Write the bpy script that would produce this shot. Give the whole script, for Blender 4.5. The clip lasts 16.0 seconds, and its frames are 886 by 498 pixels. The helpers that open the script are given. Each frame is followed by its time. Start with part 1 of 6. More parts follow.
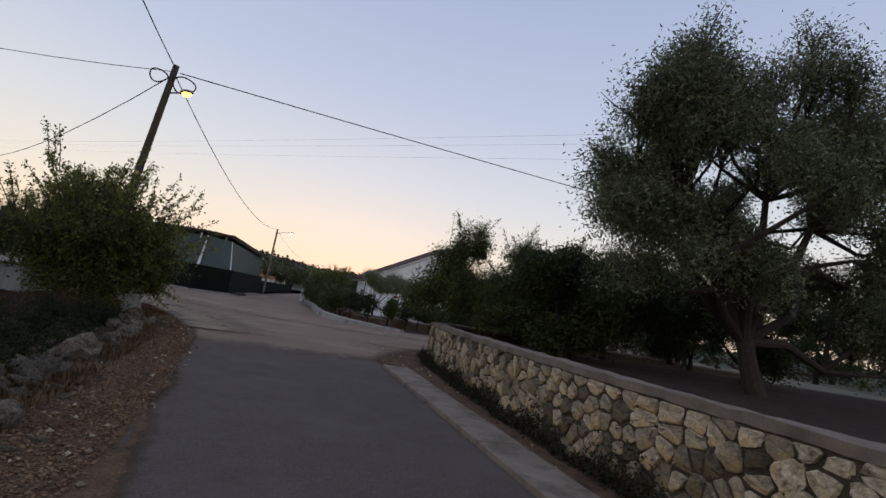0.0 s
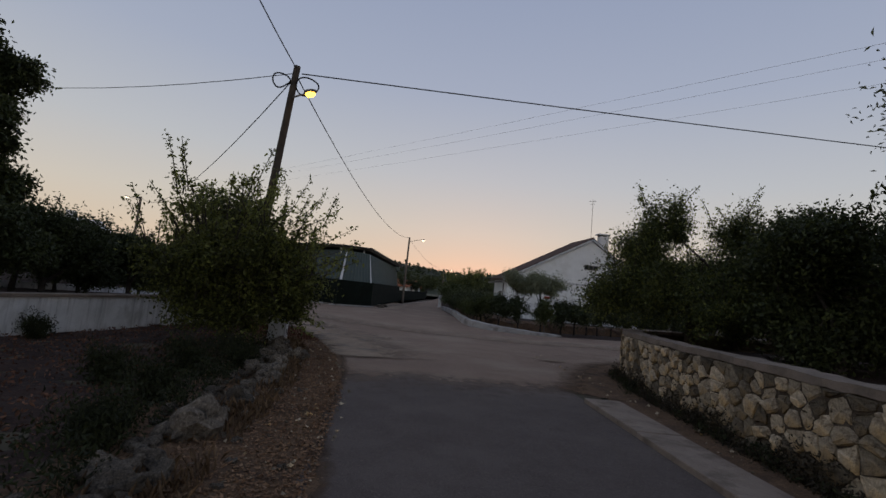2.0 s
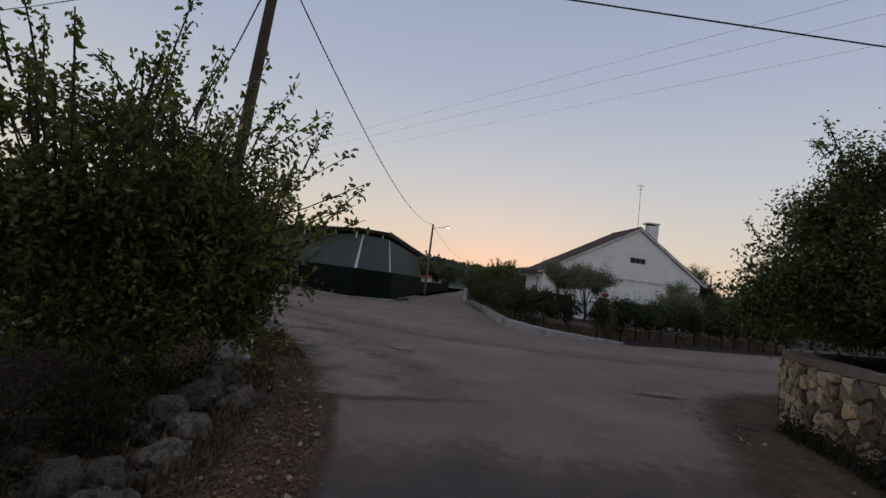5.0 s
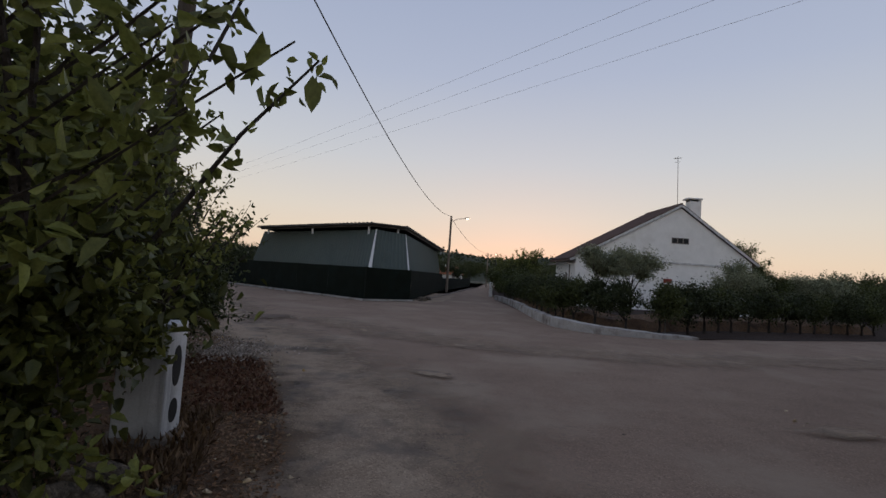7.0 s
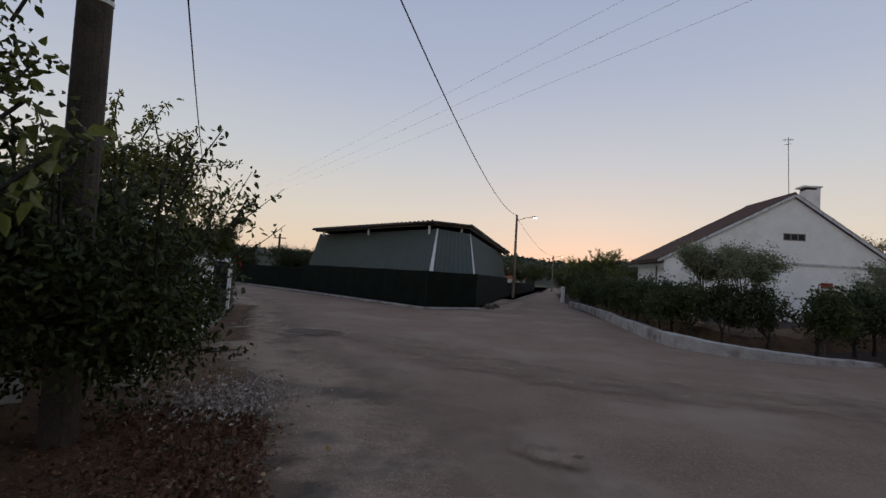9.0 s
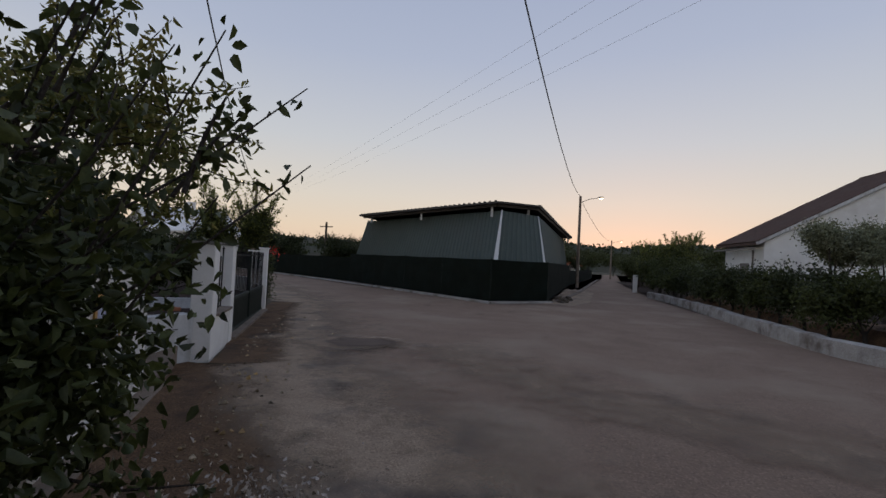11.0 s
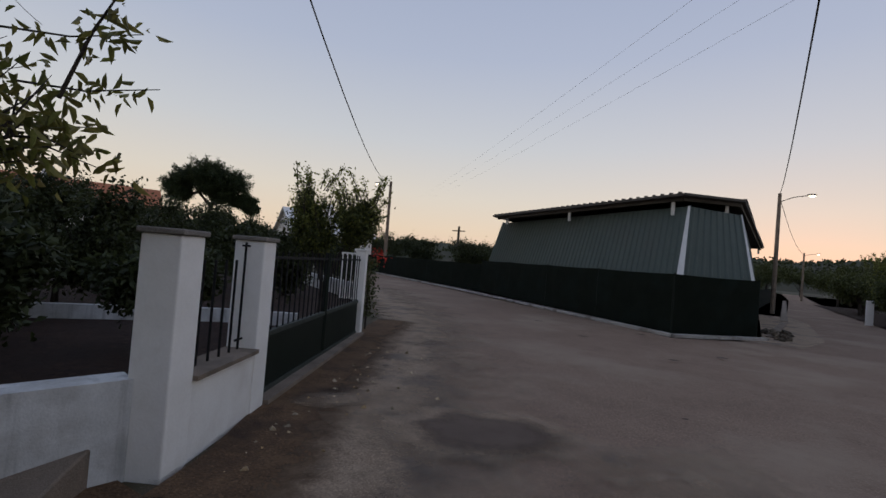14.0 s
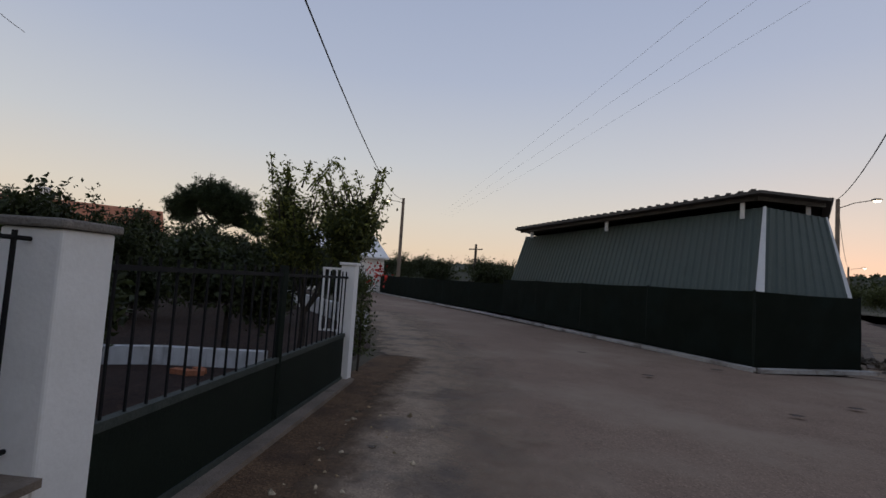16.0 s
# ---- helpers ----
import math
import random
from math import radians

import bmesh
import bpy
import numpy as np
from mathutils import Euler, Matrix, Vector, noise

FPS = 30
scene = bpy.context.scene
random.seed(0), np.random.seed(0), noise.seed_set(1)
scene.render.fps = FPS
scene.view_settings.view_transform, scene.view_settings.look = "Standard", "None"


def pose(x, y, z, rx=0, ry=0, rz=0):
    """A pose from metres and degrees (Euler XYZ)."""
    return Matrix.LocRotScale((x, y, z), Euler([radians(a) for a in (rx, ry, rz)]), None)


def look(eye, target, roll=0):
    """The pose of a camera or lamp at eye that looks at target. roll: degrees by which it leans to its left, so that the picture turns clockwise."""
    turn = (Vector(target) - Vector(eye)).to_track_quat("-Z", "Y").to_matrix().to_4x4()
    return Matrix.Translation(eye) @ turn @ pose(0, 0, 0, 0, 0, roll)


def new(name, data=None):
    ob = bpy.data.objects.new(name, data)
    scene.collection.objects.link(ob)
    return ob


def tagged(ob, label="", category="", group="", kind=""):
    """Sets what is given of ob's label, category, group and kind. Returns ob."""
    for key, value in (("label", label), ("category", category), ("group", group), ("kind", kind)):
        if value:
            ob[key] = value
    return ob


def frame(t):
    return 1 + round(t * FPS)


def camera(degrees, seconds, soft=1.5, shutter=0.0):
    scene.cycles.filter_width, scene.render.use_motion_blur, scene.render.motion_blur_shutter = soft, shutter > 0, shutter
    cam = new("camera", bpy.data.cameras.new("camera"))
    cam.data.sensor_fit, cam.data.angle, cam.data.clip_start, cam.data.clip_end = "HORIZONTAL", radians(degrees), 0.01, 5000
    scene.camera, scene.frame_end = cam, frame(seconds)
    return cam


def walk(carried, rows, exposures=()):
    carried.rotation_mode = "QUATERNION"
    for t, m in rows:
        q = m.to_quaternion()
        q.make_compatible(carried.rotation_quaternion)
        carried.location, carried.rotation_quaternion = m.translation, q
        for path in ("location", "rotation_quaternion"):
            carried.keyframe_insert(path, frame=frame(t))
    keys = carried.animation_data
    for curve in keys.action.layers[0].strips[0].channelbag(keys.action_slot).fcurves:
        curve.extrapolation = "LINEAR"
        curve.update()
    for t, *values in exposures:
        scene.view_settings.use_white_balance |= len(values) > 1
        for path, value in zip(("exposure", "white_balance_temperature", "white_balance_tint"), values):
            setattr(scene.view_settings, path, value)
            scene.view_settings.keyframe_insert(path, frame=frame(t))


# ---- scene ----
cam = camera(87.0, 16.0)
# seconds, eye, target, roll
PATH = [
    (0.0, (-0.170, -0.054, 1.517), (0.442, 1.832, 1.780), 10.42),
    (0.5, (-0.361, 0.781, 1.546), (0.057, 2.725, 1.760), 10.17),
    (1.0, (-0.487, 1.556, 1.556), (-0.266, 3.524, 1.836), 6.88),
    (1.5, (-0.558, 2.232, 1.575), (-0.497, 4.216, 1.821), 7.05),
    (2.0, (-0.617, 2.920, 1.593), (-0.515, 4.909, 1.776), 6.16),
    (2.5, (-0.666, 3.646, 1.637), (-0.635, 5.641, 1.782), 6.17),
    (3.0, (-0.809, 4.301, 1.628), (-0.701, 6.294, 1.757), 7.30),
    (3.2, (-0.839, 4.583, 1.618), (-0.693, 6.574, 1.726), 5.85),
    (5.3, (-0.949, 7.783, 1.535), (-0.948, 9.778, 1.674), 7.14),
    (5.5, (-0.935, 8.101, 1.496), (-0.897, 10.099, 1.585), 5.25),
    (6.0, (-0.968, 8.847, 1.482), (-0.944, 10.843, 1.590), 2.38),
    (6.5, (-1.090, 9.612, 1.499), (-1.196, 11.603, 1.654), 6.03),
    (7.0, (-1.230, 10.339, 1.524), (-1.281, 12.335, 1.638), 3.90),
    (7.5, (-1.260, 11.066, 1.511), (-1.558, 13.037, 1.677), 4.73),
    (8.0, (-1.374, 11.889, 1.535), (-1.555, 13.878, 1.637), 3.98),
    (8.5, (-1.581, 12.610, 1.533), (-1.836, 14.590, 1.656), 2.00),
    (9.0, (-1.843, 13.276, 1.516), (-2.144, 15.250, 1.631), 3.55),
    (9.5, (-2.155, 13.911, 1.486), (-2.501, 15.876, 1.617), 2.19),
    (10.0, (-2.613, 14.510, 1.489), (-3.091, 16.448, 1.608), 3.61),
    (10.2, (-2.748, 14.790, 1.500), (-3.180, 16.742, 1.571), 3.18),
    (12.3, (-3.591, 17.788, 1.566), (-4.411, 19.611, 1.633), 3.55),
    (12.5, (-3.687, 18.022, 1.538), (-4.564, 19.816, 1.643), 4.02),
    (13.0, (-4.052, 18.598, 1.550), (-4.924, 20.397, 1.618), 3.22),
    (13.5, (-4.385, 19.155, 1.580), (-5.479, 20.828, 1.634), 2.53),
    (14.0, (-4.709, 19.690, 1.592), (-5.720, 21.415, 1.636), 4.65),
    (14.5, (-4.977, 20.253, 1.523), (-5.925, 22.010, 1.651), 3.62),
    (15.0, (-5.325, 20.805, 1.523), (-6.338, 22.527, 1.621), 5.91),
    (15.5, (-5.651, 21.367, 1.514), (-6.624, 23.109, 1.646), 4.25),
    (16.0, (-5.973, 21.804, 1.517), (-7.046, 23.487, 1.646), 3.81),
]
walk(cam, [(t, look(eye, target, roll)) for t, eye, target, roll in PATH], [(0.0, 2.27), (1.0, 1.9), (1.5, 1.75), (3.0, 1.72), (5.5, 1.92), (6.5, 1.97), (9.0, 1.94), (15.0, 1.97), (16.0, 1.93)])

# ---- light ----
world = bpy.data.worlds.new("dusk_sky")
scene.world = world
world.use_nodes = True
_nt = world.node_tree
_bg = _nt.nodes["Background"]
_sky = _nt.nodes.new("ShaderNodeTexSky")
_sky.sky_type = "NISHITA"
_sky.sun_disc = False
_sky.sun_elevation = radians(0.8)
_sky.sun_rotation = radians(8)
_sky.altitude = 100
_sky.air_density, _sky.dust_density, _sky.ozone_density = 1.0, 0.6, 3.0
# twilight dome: peach at the horizon, pale above, blue overhead
_grad = _nt.nodes.new("ShaderNodeTexGradient")
_grad.texture_mapping.mapping_x, _grad.texture_mapping.mapping_z = "Z", "X"
_ramp = _nt.nodes.new("ShaderNodeValToRGB")
_ramp.color_ramp.elements[0].position, _ramp.color_ramp.elements[0].color = 0.0, (0.76, 0.56, 0.44, 1)
_ramp.color_ramp.elements[1].position, _ramp.color_ramp.elements[1].color = 1.0, (0.22, 0.285, 0.45, 1)
for _p, _c in ((0.06, (0.775, 0.64, 0.49)), (0.13, (0.71, 0.65, 0.56)), (0.24, (0.575, 0.593, 0.615)), (0.40, (0.43, 0.48, 0.60)), (0.65, (0.31, 0.37, 0.53))):
    _ramp.color_ramp.elements.new(_p).color = (*_c, 1)
_nt.links.new(_grad.outputs["Fac"], _ramp.inputs["Fac"])
_dim = _nt.nodes.new("ShaderNodeMix")           # the glow after sunset, seen through dust
_dim.data_type, _dim.blend_type = "RGBA", "MULTIPLY"
_dim.inputs[0].default_value = 1.0
_dim.inputs[7].default_value = (0.05, 0.028, 0.026, 1.0)
_nt.links.new(_sky.outputs["Color"], _dim.inputs[6])
_sum = _nt.nodes.new("ShaderNodeMix")
_sum.data_type, _sum.blend_type = "RGBA", "ADD"
_sum.inputs[0].default_value = 1.0
_nt.links.new(_ramp.outputs["Color"], _sum.inputs[6])
_nt.links.new(_dim.outputs[2], _sum.inputs[7])
_nt.links.new(_sum.outputs[2], _bg.inputs["Color"])
_bg.inputs["Strength"].default_value = 0.25

# ---- materials ----


def rgb(c):
    return (*c, 1.0)


def material(name, c1, c2, scale=8.0, rough=0.85, bump=0.3, metal=0.0, fine=90.0, stain=None, stain_scale=1.2, vary=0.0, island=0.0, spec=0.3, coords="Object", trans=0.0, grain=0.35, speck=0.0, streak=None):
    """Two tones mixed by a coarse and a fine noise, an optional stain at a larger scale, bump from the fine noise."""
    m = bpy.data.materials.new(name)
    m.use_nodes = True
    t = m.node_tree
    b = t.nodes["Principled BSDF"]
    co = t.nodes.new("ShaderNodeTexCoord")

    def tex(s, detail=5):
        n = t.nodes.new("ShaderNodeTexNoise")
        n.inputs["Scale"].default_value = s
        n.inputs["Detail"].default_value = detail
        n.inputs["Roughness"].default_value = 0.62
        t.links.new(co.outputs[coords], n.inputs["Vector"])
        return n

    def ramp(src, lo, hi):
        r = t.nodes.new("ShaderNodeMapRange")
        r.inputs["From Min"].default_value, r.inputs["From Max"].default_value = lo, hi
        t.links.new(src, r.inputs["Value"])
        return r.outputs["Result"]

    def mix(f, a, bb, mode="MIX"):
        x = t.nodes.new("ShaderNodeMix")
        x.data_type, x.blend_type = "RGBA", mode
        for v, i in ((f, 0), (a, 6), (bb, 7)):
            if hasattr(v, "links"):
                t.links.new(v, x.inputs[i])
            else:
                x.inputs[i].default_value = v
        return x.outputs[2]

    coarse, small = tex(scale), tex(fine, 3)
    col = mix(ramp(coarse.outputs["Fac"], 0.35, 0.65), rgb(c1), rgb(c2))
    col = mix(grain, col, mix(ramp(small.outputs["Fac"], 0.3, 0.7), rgb([x * 0.55 for x in c1]), rgb([min(1, x * 1.35) for x in c2])))
    if speck:
        vo = t.nodes.new("ShaderNodeTexVoronoi")
        vo.inputs["Scale"].default_value = speck
        t.links.new(co.outputs[coords], vo.inputs["Vector"])
        sp = t.nodes.new("ShaderNodeSeparateColor")
        t.links.new(vo.outputs["Color"], sp.inputs["Color"])
        col = mix(ramp(sp.outputs["Red"], 0.72, 1.2), col, rgb([min(1, x * 1.5) for x in c2]))
        col = mix(ramp(sp.outputs["Green"], 0.78, 1.2), col, rgb([x * 0.5 for x in c1]))
    if stain:
        big = tex(stain_scale, 7)
        col = mix(ramp(big.outputs["Fac"], 0.5, 0.66), col, rgb(stain))
    if streak:
        # rain marks drawn out downwards
        mp = t.nodes.new("ShaderNodeMapping")
        mp.inputs["Scale"].default_value = (7, 7, 0.5)
        t.links.new(co.outputs[coords], mp.inputs["Vector"])
        sn = tex(1.0, 4)
        t.links.new(mp.outputs["Vector"], sn.inputs["Vector"])
        col = mix(ramp(sn.outputs["Fac"], 0.52, 0.85), col, rgb(streak))
    if vary or island:
        src = t.nodes.new("ShaderNodeObjectInfo").outputs["Random"] if vary else t.nodes.new("ShaderNodeNewGeometry").outputs["Random Per Island"]
        h = t.nodes.new("ShaderNodeHueSaturation")
        k = vary or island
        t.links.new(ramp(src, 0, 1), h.inputs["Value"])
        r = h.inputs["Value"].links[0].from_node
        r.inputs["To Min"].default_value, r.inputs["To Max"].default_value = 1 - k, 1 + k
        t.links.new(col, h.inputs["Color"])
        col = h.outputs["Color"]
    t.links.new(col, b.inputs["Base Color"])
    b.inputs["Roughness"].default_value, b.inputs["Metallic"].default_value = rough, metal
    b.inputs["Specular IOR Level"].default_value = spec
    if bump:
        bp = t.nodes.new("ShaderNodeBump")
        bp.inputs["Strength"].default_value, bp.inputs["Distance"].default_value = bump, 0.02
        t.links.new(small.outputs["Fac"], bp.inputs["Height"])
        t.links.new(bp.outputs["Normal"], b.inputs["Normal"])
    if trans:
        tr_ = t.nodes.new("ShaderNodeBsdfTranslucent")
        t.links.new(col, tr_.inputs["Color"])
        ms = t.nodes.new("ShaderNodeMixShader")
        ms.inputs[0].default_value = trans
        out = t.nodes["Material Output"]
        t.links.new(b.outputs[0], ms.inputs[1])
        t.links.new(tr_.outputs[0], ms.inputs[2])
        t.links.new(ms.outputs[0], out.inputs["Surface"])
    return m


def glow(name, colour, strength):
    m = bpy.data.materials.new(name)
    m.use_nodes = True
    b = m.node_tree.nodes["Principled BSDF"]
    b.inputs["Base Color"].default_value = rgb(colour)
    b.inputs["Emission Color"].default_value = rgb(colour)
    b.inputs["Emission Strength"].default_value = strength
    return m


M_OLD = material("worn_asphalt", (0.198, 0.130, 0.090), (0.266, 0.184, 0.129), 1.1, 0.94, 0.35, fine=110, stain=(0.30, 0.222, 0.158), stain_scale=0.4, grain=0.3, speck=70)
M_NEW = material("dark_asphalt", (0.088, 0.067, 0.056), (0.122, 0.095, 0.079), 2.2, 0.9, 0.7, fine=80, stain=(0.135, 0.106, 0.088), stain_scale=0.5, grain=0.35, speck=80)
M_PATCH = material("asphalt_patch", (0.105, 0.073, 0.054), (0.155, 0.110, 0.081), 3, 0.92, 0.6, fine=70)
M_SPOT = material("oil_spot", (0.05, 0.037, 0.028), (0.09, 0.068, 0.052), 6, 0.8, 0.5, fine=90)
M_DUST = material("road_dust", (0.27, 0.19, 0.128), (0.37, 0.275, 0.19), 3, 0.97, 0.4, fine=90, stain=(0.16, 0.125, 0.097), speck=75)
M_DIRT = material("dry_verge", (0.080, 0.044, 0.023), (0.165, 0.098, 0.052), 4.5, 0.97, 1.0, fine=45, stain=(0.055, 0.033, 0.021), stain_scale=1.3, speck=65)
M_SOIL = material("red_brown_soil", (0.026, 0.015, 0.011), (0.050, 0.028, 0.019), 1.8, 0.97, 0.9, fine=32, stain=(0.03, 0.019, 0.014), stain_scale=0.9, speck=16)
M_LAND = material("dry_land", (0.05, 0.044, 0.027), (0.085, 0.07, 0.042), 0.3, 0.97, 0.3, fine=9, stain=(0.06, 0.07, 0.03), stain_scale=0.05)
M_CONC = material("concrete", (0.185, 0.143, 0.108), (0.27, 0.213, 0.165), 3, 0.93, 0.5, fine=110, stain=(0.15, 0.12, 0.092), stain_scale=2.5)
M_KERB = material("pale_concrete", (0.21, 0.16, 0.12), (0.32, 0.25, 0.19), 3, 0.93, 0.6, fine=110, stain=(0.15, 0.113, 0.083), stain_scale=2.5)
M_STONE = material("limestone", (0.105, 0.076, 0.047), (0.47, 0.385, 0.265), 11, 0.93, 1.0, fine=34, stain=(0.36, 0.225, 0.085), stain_scale=2.2, vary=0.75)
M_STONEJ = material("limestone_joined", (0.105, 0.076, 0.047), (0.47, 0.385, 0.265), 11, 0.93, 1.0, fine=34, stain=(0.36, 0.225, 0.085), stain_scale=2.2, island=0.75)
M_MORTAR = material("brown_mortar", (0.055, 0.041, 0.028), (0.12, 0.09, 0.062), 6, 0.97, 0.8, fine=70)
M_RUBBLE = material("weathered_rock", (0.08, 0.064, 0.046), (0.24, 0.195, 0.145), 7, 0.95, 1.0, fine=38, stain=(0.05, 0.042, 0.033), stain_scale=3, vary=0.4, speck=16)
M_WHITE = material("white_paint", (0.78, 0.755, 0.71), (0.85, 0.825, 0.785), 2.5, 0.8, 0.12, fine=45, stain=(0.70, 0.665, 0.615), stain_scale=1.1, grain=0.06)
M_HOUSE = material("white_render", (0.80, 0.79, 0.75), (0.87, 0.86, 0.82), 1.5, 0.85, 0.15, fine=30, stain=(0.74, 0.72, 0.67), stain_scale=0.6, grain=0.06)
M_LIME = material("stained_limewash", (0.54, 0.54, 0.53), (0.68, 0.68, 0.67), 3, 0.85, 0.25, fine=60, stain=(0.42, 0.41, 0.39), stain_scale=1.6, grain=0.12, streak=(0.13, 0.125, 0.12))
M_TILEW = material("white_glaze", (0.66, 0.65, 0.61), (0.74, 0.73, 0.69), 4, 0.35, 0.1, fine=50, grain=0.06, vary=0.05, stain=(0.6, 0.57, 0.5), stain_scale=4)
M_GROUT = material("grout", (0.42, 0.38, 0.32), (0.54, 0.50, 0.43), 8, 0.95, 0.3)
M_SHEET = material("green_sheet_metal", (0.044, 0.066, 0.060), (0.060, 0.086, 0.078), 1.2, 0.6, 0.08, fine=40, stain=(0.053, 0.071, 0.064), stain_scale=0.6, spec=0.5)
M_NET = material("green_shade_net", (0.006, 0.009, 0.006), (0.011, 0.014, 0.010), 2, 0.95, 0.3, fine=150, stain=(0.010, 0.015, 0.012), spec=0.1)
M_GATE = material("dark_green_gate", (0.004, 0.008, 0.005), (0.007, 0.013, 0.008), 3, 0.6, 0.1, fine=50, spec=0.2)
# gate green lightened to grey: sky light on the rail, put into its colour
M_RAIL = material("skylit_gate_rail", (0.03, 0.038, 0.032), (0.055, 0.062, 0.053), 6, 0.7, 0.2, fine=60)
M_IRON = material("black_iron", (0.007, 0.007, 0.008), (0.014, 0.013, 0.013), 12, 0.7, 0.2, spec=0.2)
M_CAPST = material("pillar_cap", (0.17, 0.15, 0.13), (0.26, 0.235, 0.205), 5, 0.9, 0.4)
M_FLASH = material("pale_flashing", (0.55, 0.56, 0.56), (0.7, 0.7, 0.69), 3, 0.45, 0.1, metal=0.2)
M_ROOFD = material("dark_roof_sheet", (0.055, 0.05, 0.045), (0.09, 0.08, 0.07), 2, 0.7, 0.2, fine=40)
M_TIMBER = material("grey_timber", (0.10, 0.085, 0.07), (0.19, 0.165, 0.14), 3, 0.9, 0.5, fine=60)
M_POLE = material("weathered_pole", (0.05, 0.041, 0.032), (0.105, 0.086, 0.067), 4, 0.9, 0.6, fine=50, stain=(0.09, 0.07, 0.055))
M_BARK = material("bark", (0.028, 0.022, 0.018), (0.062, 0.050, 0.040), 9, 0.95, 1.0, fine=40)
M_TERRA = material("roof_tile", (0.075, 0.048, 0.038), (0.13, 0.082, 0.062), 4, 0.9, 0.4, fine=50, stain=(0.11, 0.075, 0.06), island=0.25)
M_ORANGE = material("orange_roof_tile", (0.36, 0.13, 0.06), (0.48, 0.19, 0.10), 3, 0.9, 0.3, fine=20)
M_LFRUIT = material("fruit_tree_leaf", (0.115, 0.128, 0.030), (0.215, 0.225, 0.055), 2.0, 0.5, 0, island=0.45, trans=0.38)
M_LYELL = material("yellowing_leaf", (0.13, 0.145, 0.035), (0.26, 0.21, 0.06), 2.0, 0.55, 0, island=0.4, trans=0.35)
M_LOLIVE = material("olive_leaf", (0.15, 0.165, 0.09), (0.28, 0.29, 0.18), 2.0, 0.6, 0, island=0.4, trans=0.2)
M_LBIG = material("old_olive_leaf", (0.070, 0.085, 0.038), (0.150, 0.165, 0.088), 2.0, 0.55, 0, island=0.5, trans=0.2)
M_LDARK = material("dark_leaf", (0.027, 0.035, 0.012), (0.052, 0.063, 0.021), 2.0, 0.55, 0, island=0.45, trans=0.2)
# held dark for the shaded inside of the quince; M_LFRUIT is its lit colour
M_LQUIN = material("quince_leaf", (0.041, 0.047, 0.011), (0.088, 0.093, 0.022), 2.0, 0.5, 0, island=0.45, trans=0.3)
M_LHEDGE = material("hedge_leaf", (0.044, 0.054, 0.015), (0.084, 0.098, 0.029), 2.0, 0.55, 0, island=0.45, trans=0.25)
M_LPINE = material("pine_needle", (0.022, 0.038, 0.014), (0.045, 0.062, 0.022), 3.0, 0.7, 0, island=0.4, trans=0.1)
M_WEED = material("weed_leaf", (0.016, 0.021, 0.006), (0.036, 0.040, 0.012), 3.0, 0.7, 0, island=0.4, trans=0.2)
M_STRAW = material("dead_leaf", (0.135, 0.066, 0.032), (0.25, 0.15, 0.082), 4.0, 0.9, 0, island=0.5)
M_CABLE = material("black_cable", (0.012, 0.012, 0.013), (0.02, 0.02, 0.02), 5, 0.6, 0)
M_KERBW = material("dirty_whitewash", (0.30, 0.275, 0.245), (0.48, 0.45, 0.41), 2.2, 0.9, 0.5, fine=40, stain=(0.17, 0.14, 0.115), stain_scale=1.5)


def blend_in(name, src, scale):
    """A copy of a material that thins out, unevenly, where the surface's cover falls to nothing."""
    m = src.copy()
    m.name = name
    t = m.node_tree
    out = t.nodes["Material Output"]
    shader = out.inputs["Surface"].links[0].from_socket
    at = t.nodes.new("ShaderNodeAttribute")
    at.attribute_name = "cover"
    no = t.nodes.new("ShaderNodeTexNoise")
    no.inputs["Scale"].default_value, no.inputs["Detail"].default_value, no.inputs["Roughness"].default_value = scale, 8, 0.7
    co = t.nodes.new("ShaderNodeTexCoord")
    t.links.new(co.outputs["Object"], no.inputs["Vector"])
    ad = t.nodes.new("ShaderNodeMath")
    ad.operation = "MULTIPLY_ADD"
    t.links.new(no.outputs["Fac"], ad.inputs[0])
    ad.inputs[1].default_value = 1.6
    sb = t.nodes.new("ShaderNodeMath")
    sb.operation = "MULTIPLY_ADD"
    t.links.new(at.outputs["Fac"], sb.inputs[0])
    sb.inputs[1].default_value, sb.inputs[2].default_value = 1.9, -1.3
    t.links.new(sb.outputs[0], ad.inputs[2])
    ad.use_clamp = True
    tr_ = t.nodes.new("ShaderNodeBsdfTransparent")
    mx = t.nodes.new("ShaderNodeMixShader")
    t.links.new(ad.outputs[0], mx.inputs[0])
    t.links.new(tr_.outputs[0], mx.inputs[1])
    t.links.new(shader, mx.inputs[2])
    t.links.new(mx.outputs[0], out.inputs["Surface"])
    return m


M_WIRE = material("grey_wire", (0.5, 0.52, 0.55), (0.6, 0.61, 0.63), 5, 0.6, 0)
M_HILL = material("wooded_hill", (0.025, 0.032, 0.018), (0.05, 0.055, 0.03), 0.06, 0.97, 0.2, fine=0.6, stain=(0.07, 0.06, 0.04), stain_scale=0.012)
M_LAMP = glow("sodium_lamp", (1.0, 0.50, 0.06), 1.6)
M_LAMP2 = glow("pale_lamp", (1.0, 0.80, 0.55), 0.9)

M_VERGE_THIN = blend_in("thinning_dirt", M_DIRT, 5.0)
M_DUST_THIN = blend_in("thinning_dust", M_DUST, 2.5)
M_OLD_THIN = blend_in("thinning_asphalt", M_OLD, 3.0)
M_PATCH_THIN = blend_in("worn_patch", M_PATCH, 4.0)
M_SPOT_THIN = blend_in("soaked_spot", M_SPOT, 9.0)

# ---- mesh helpers ----


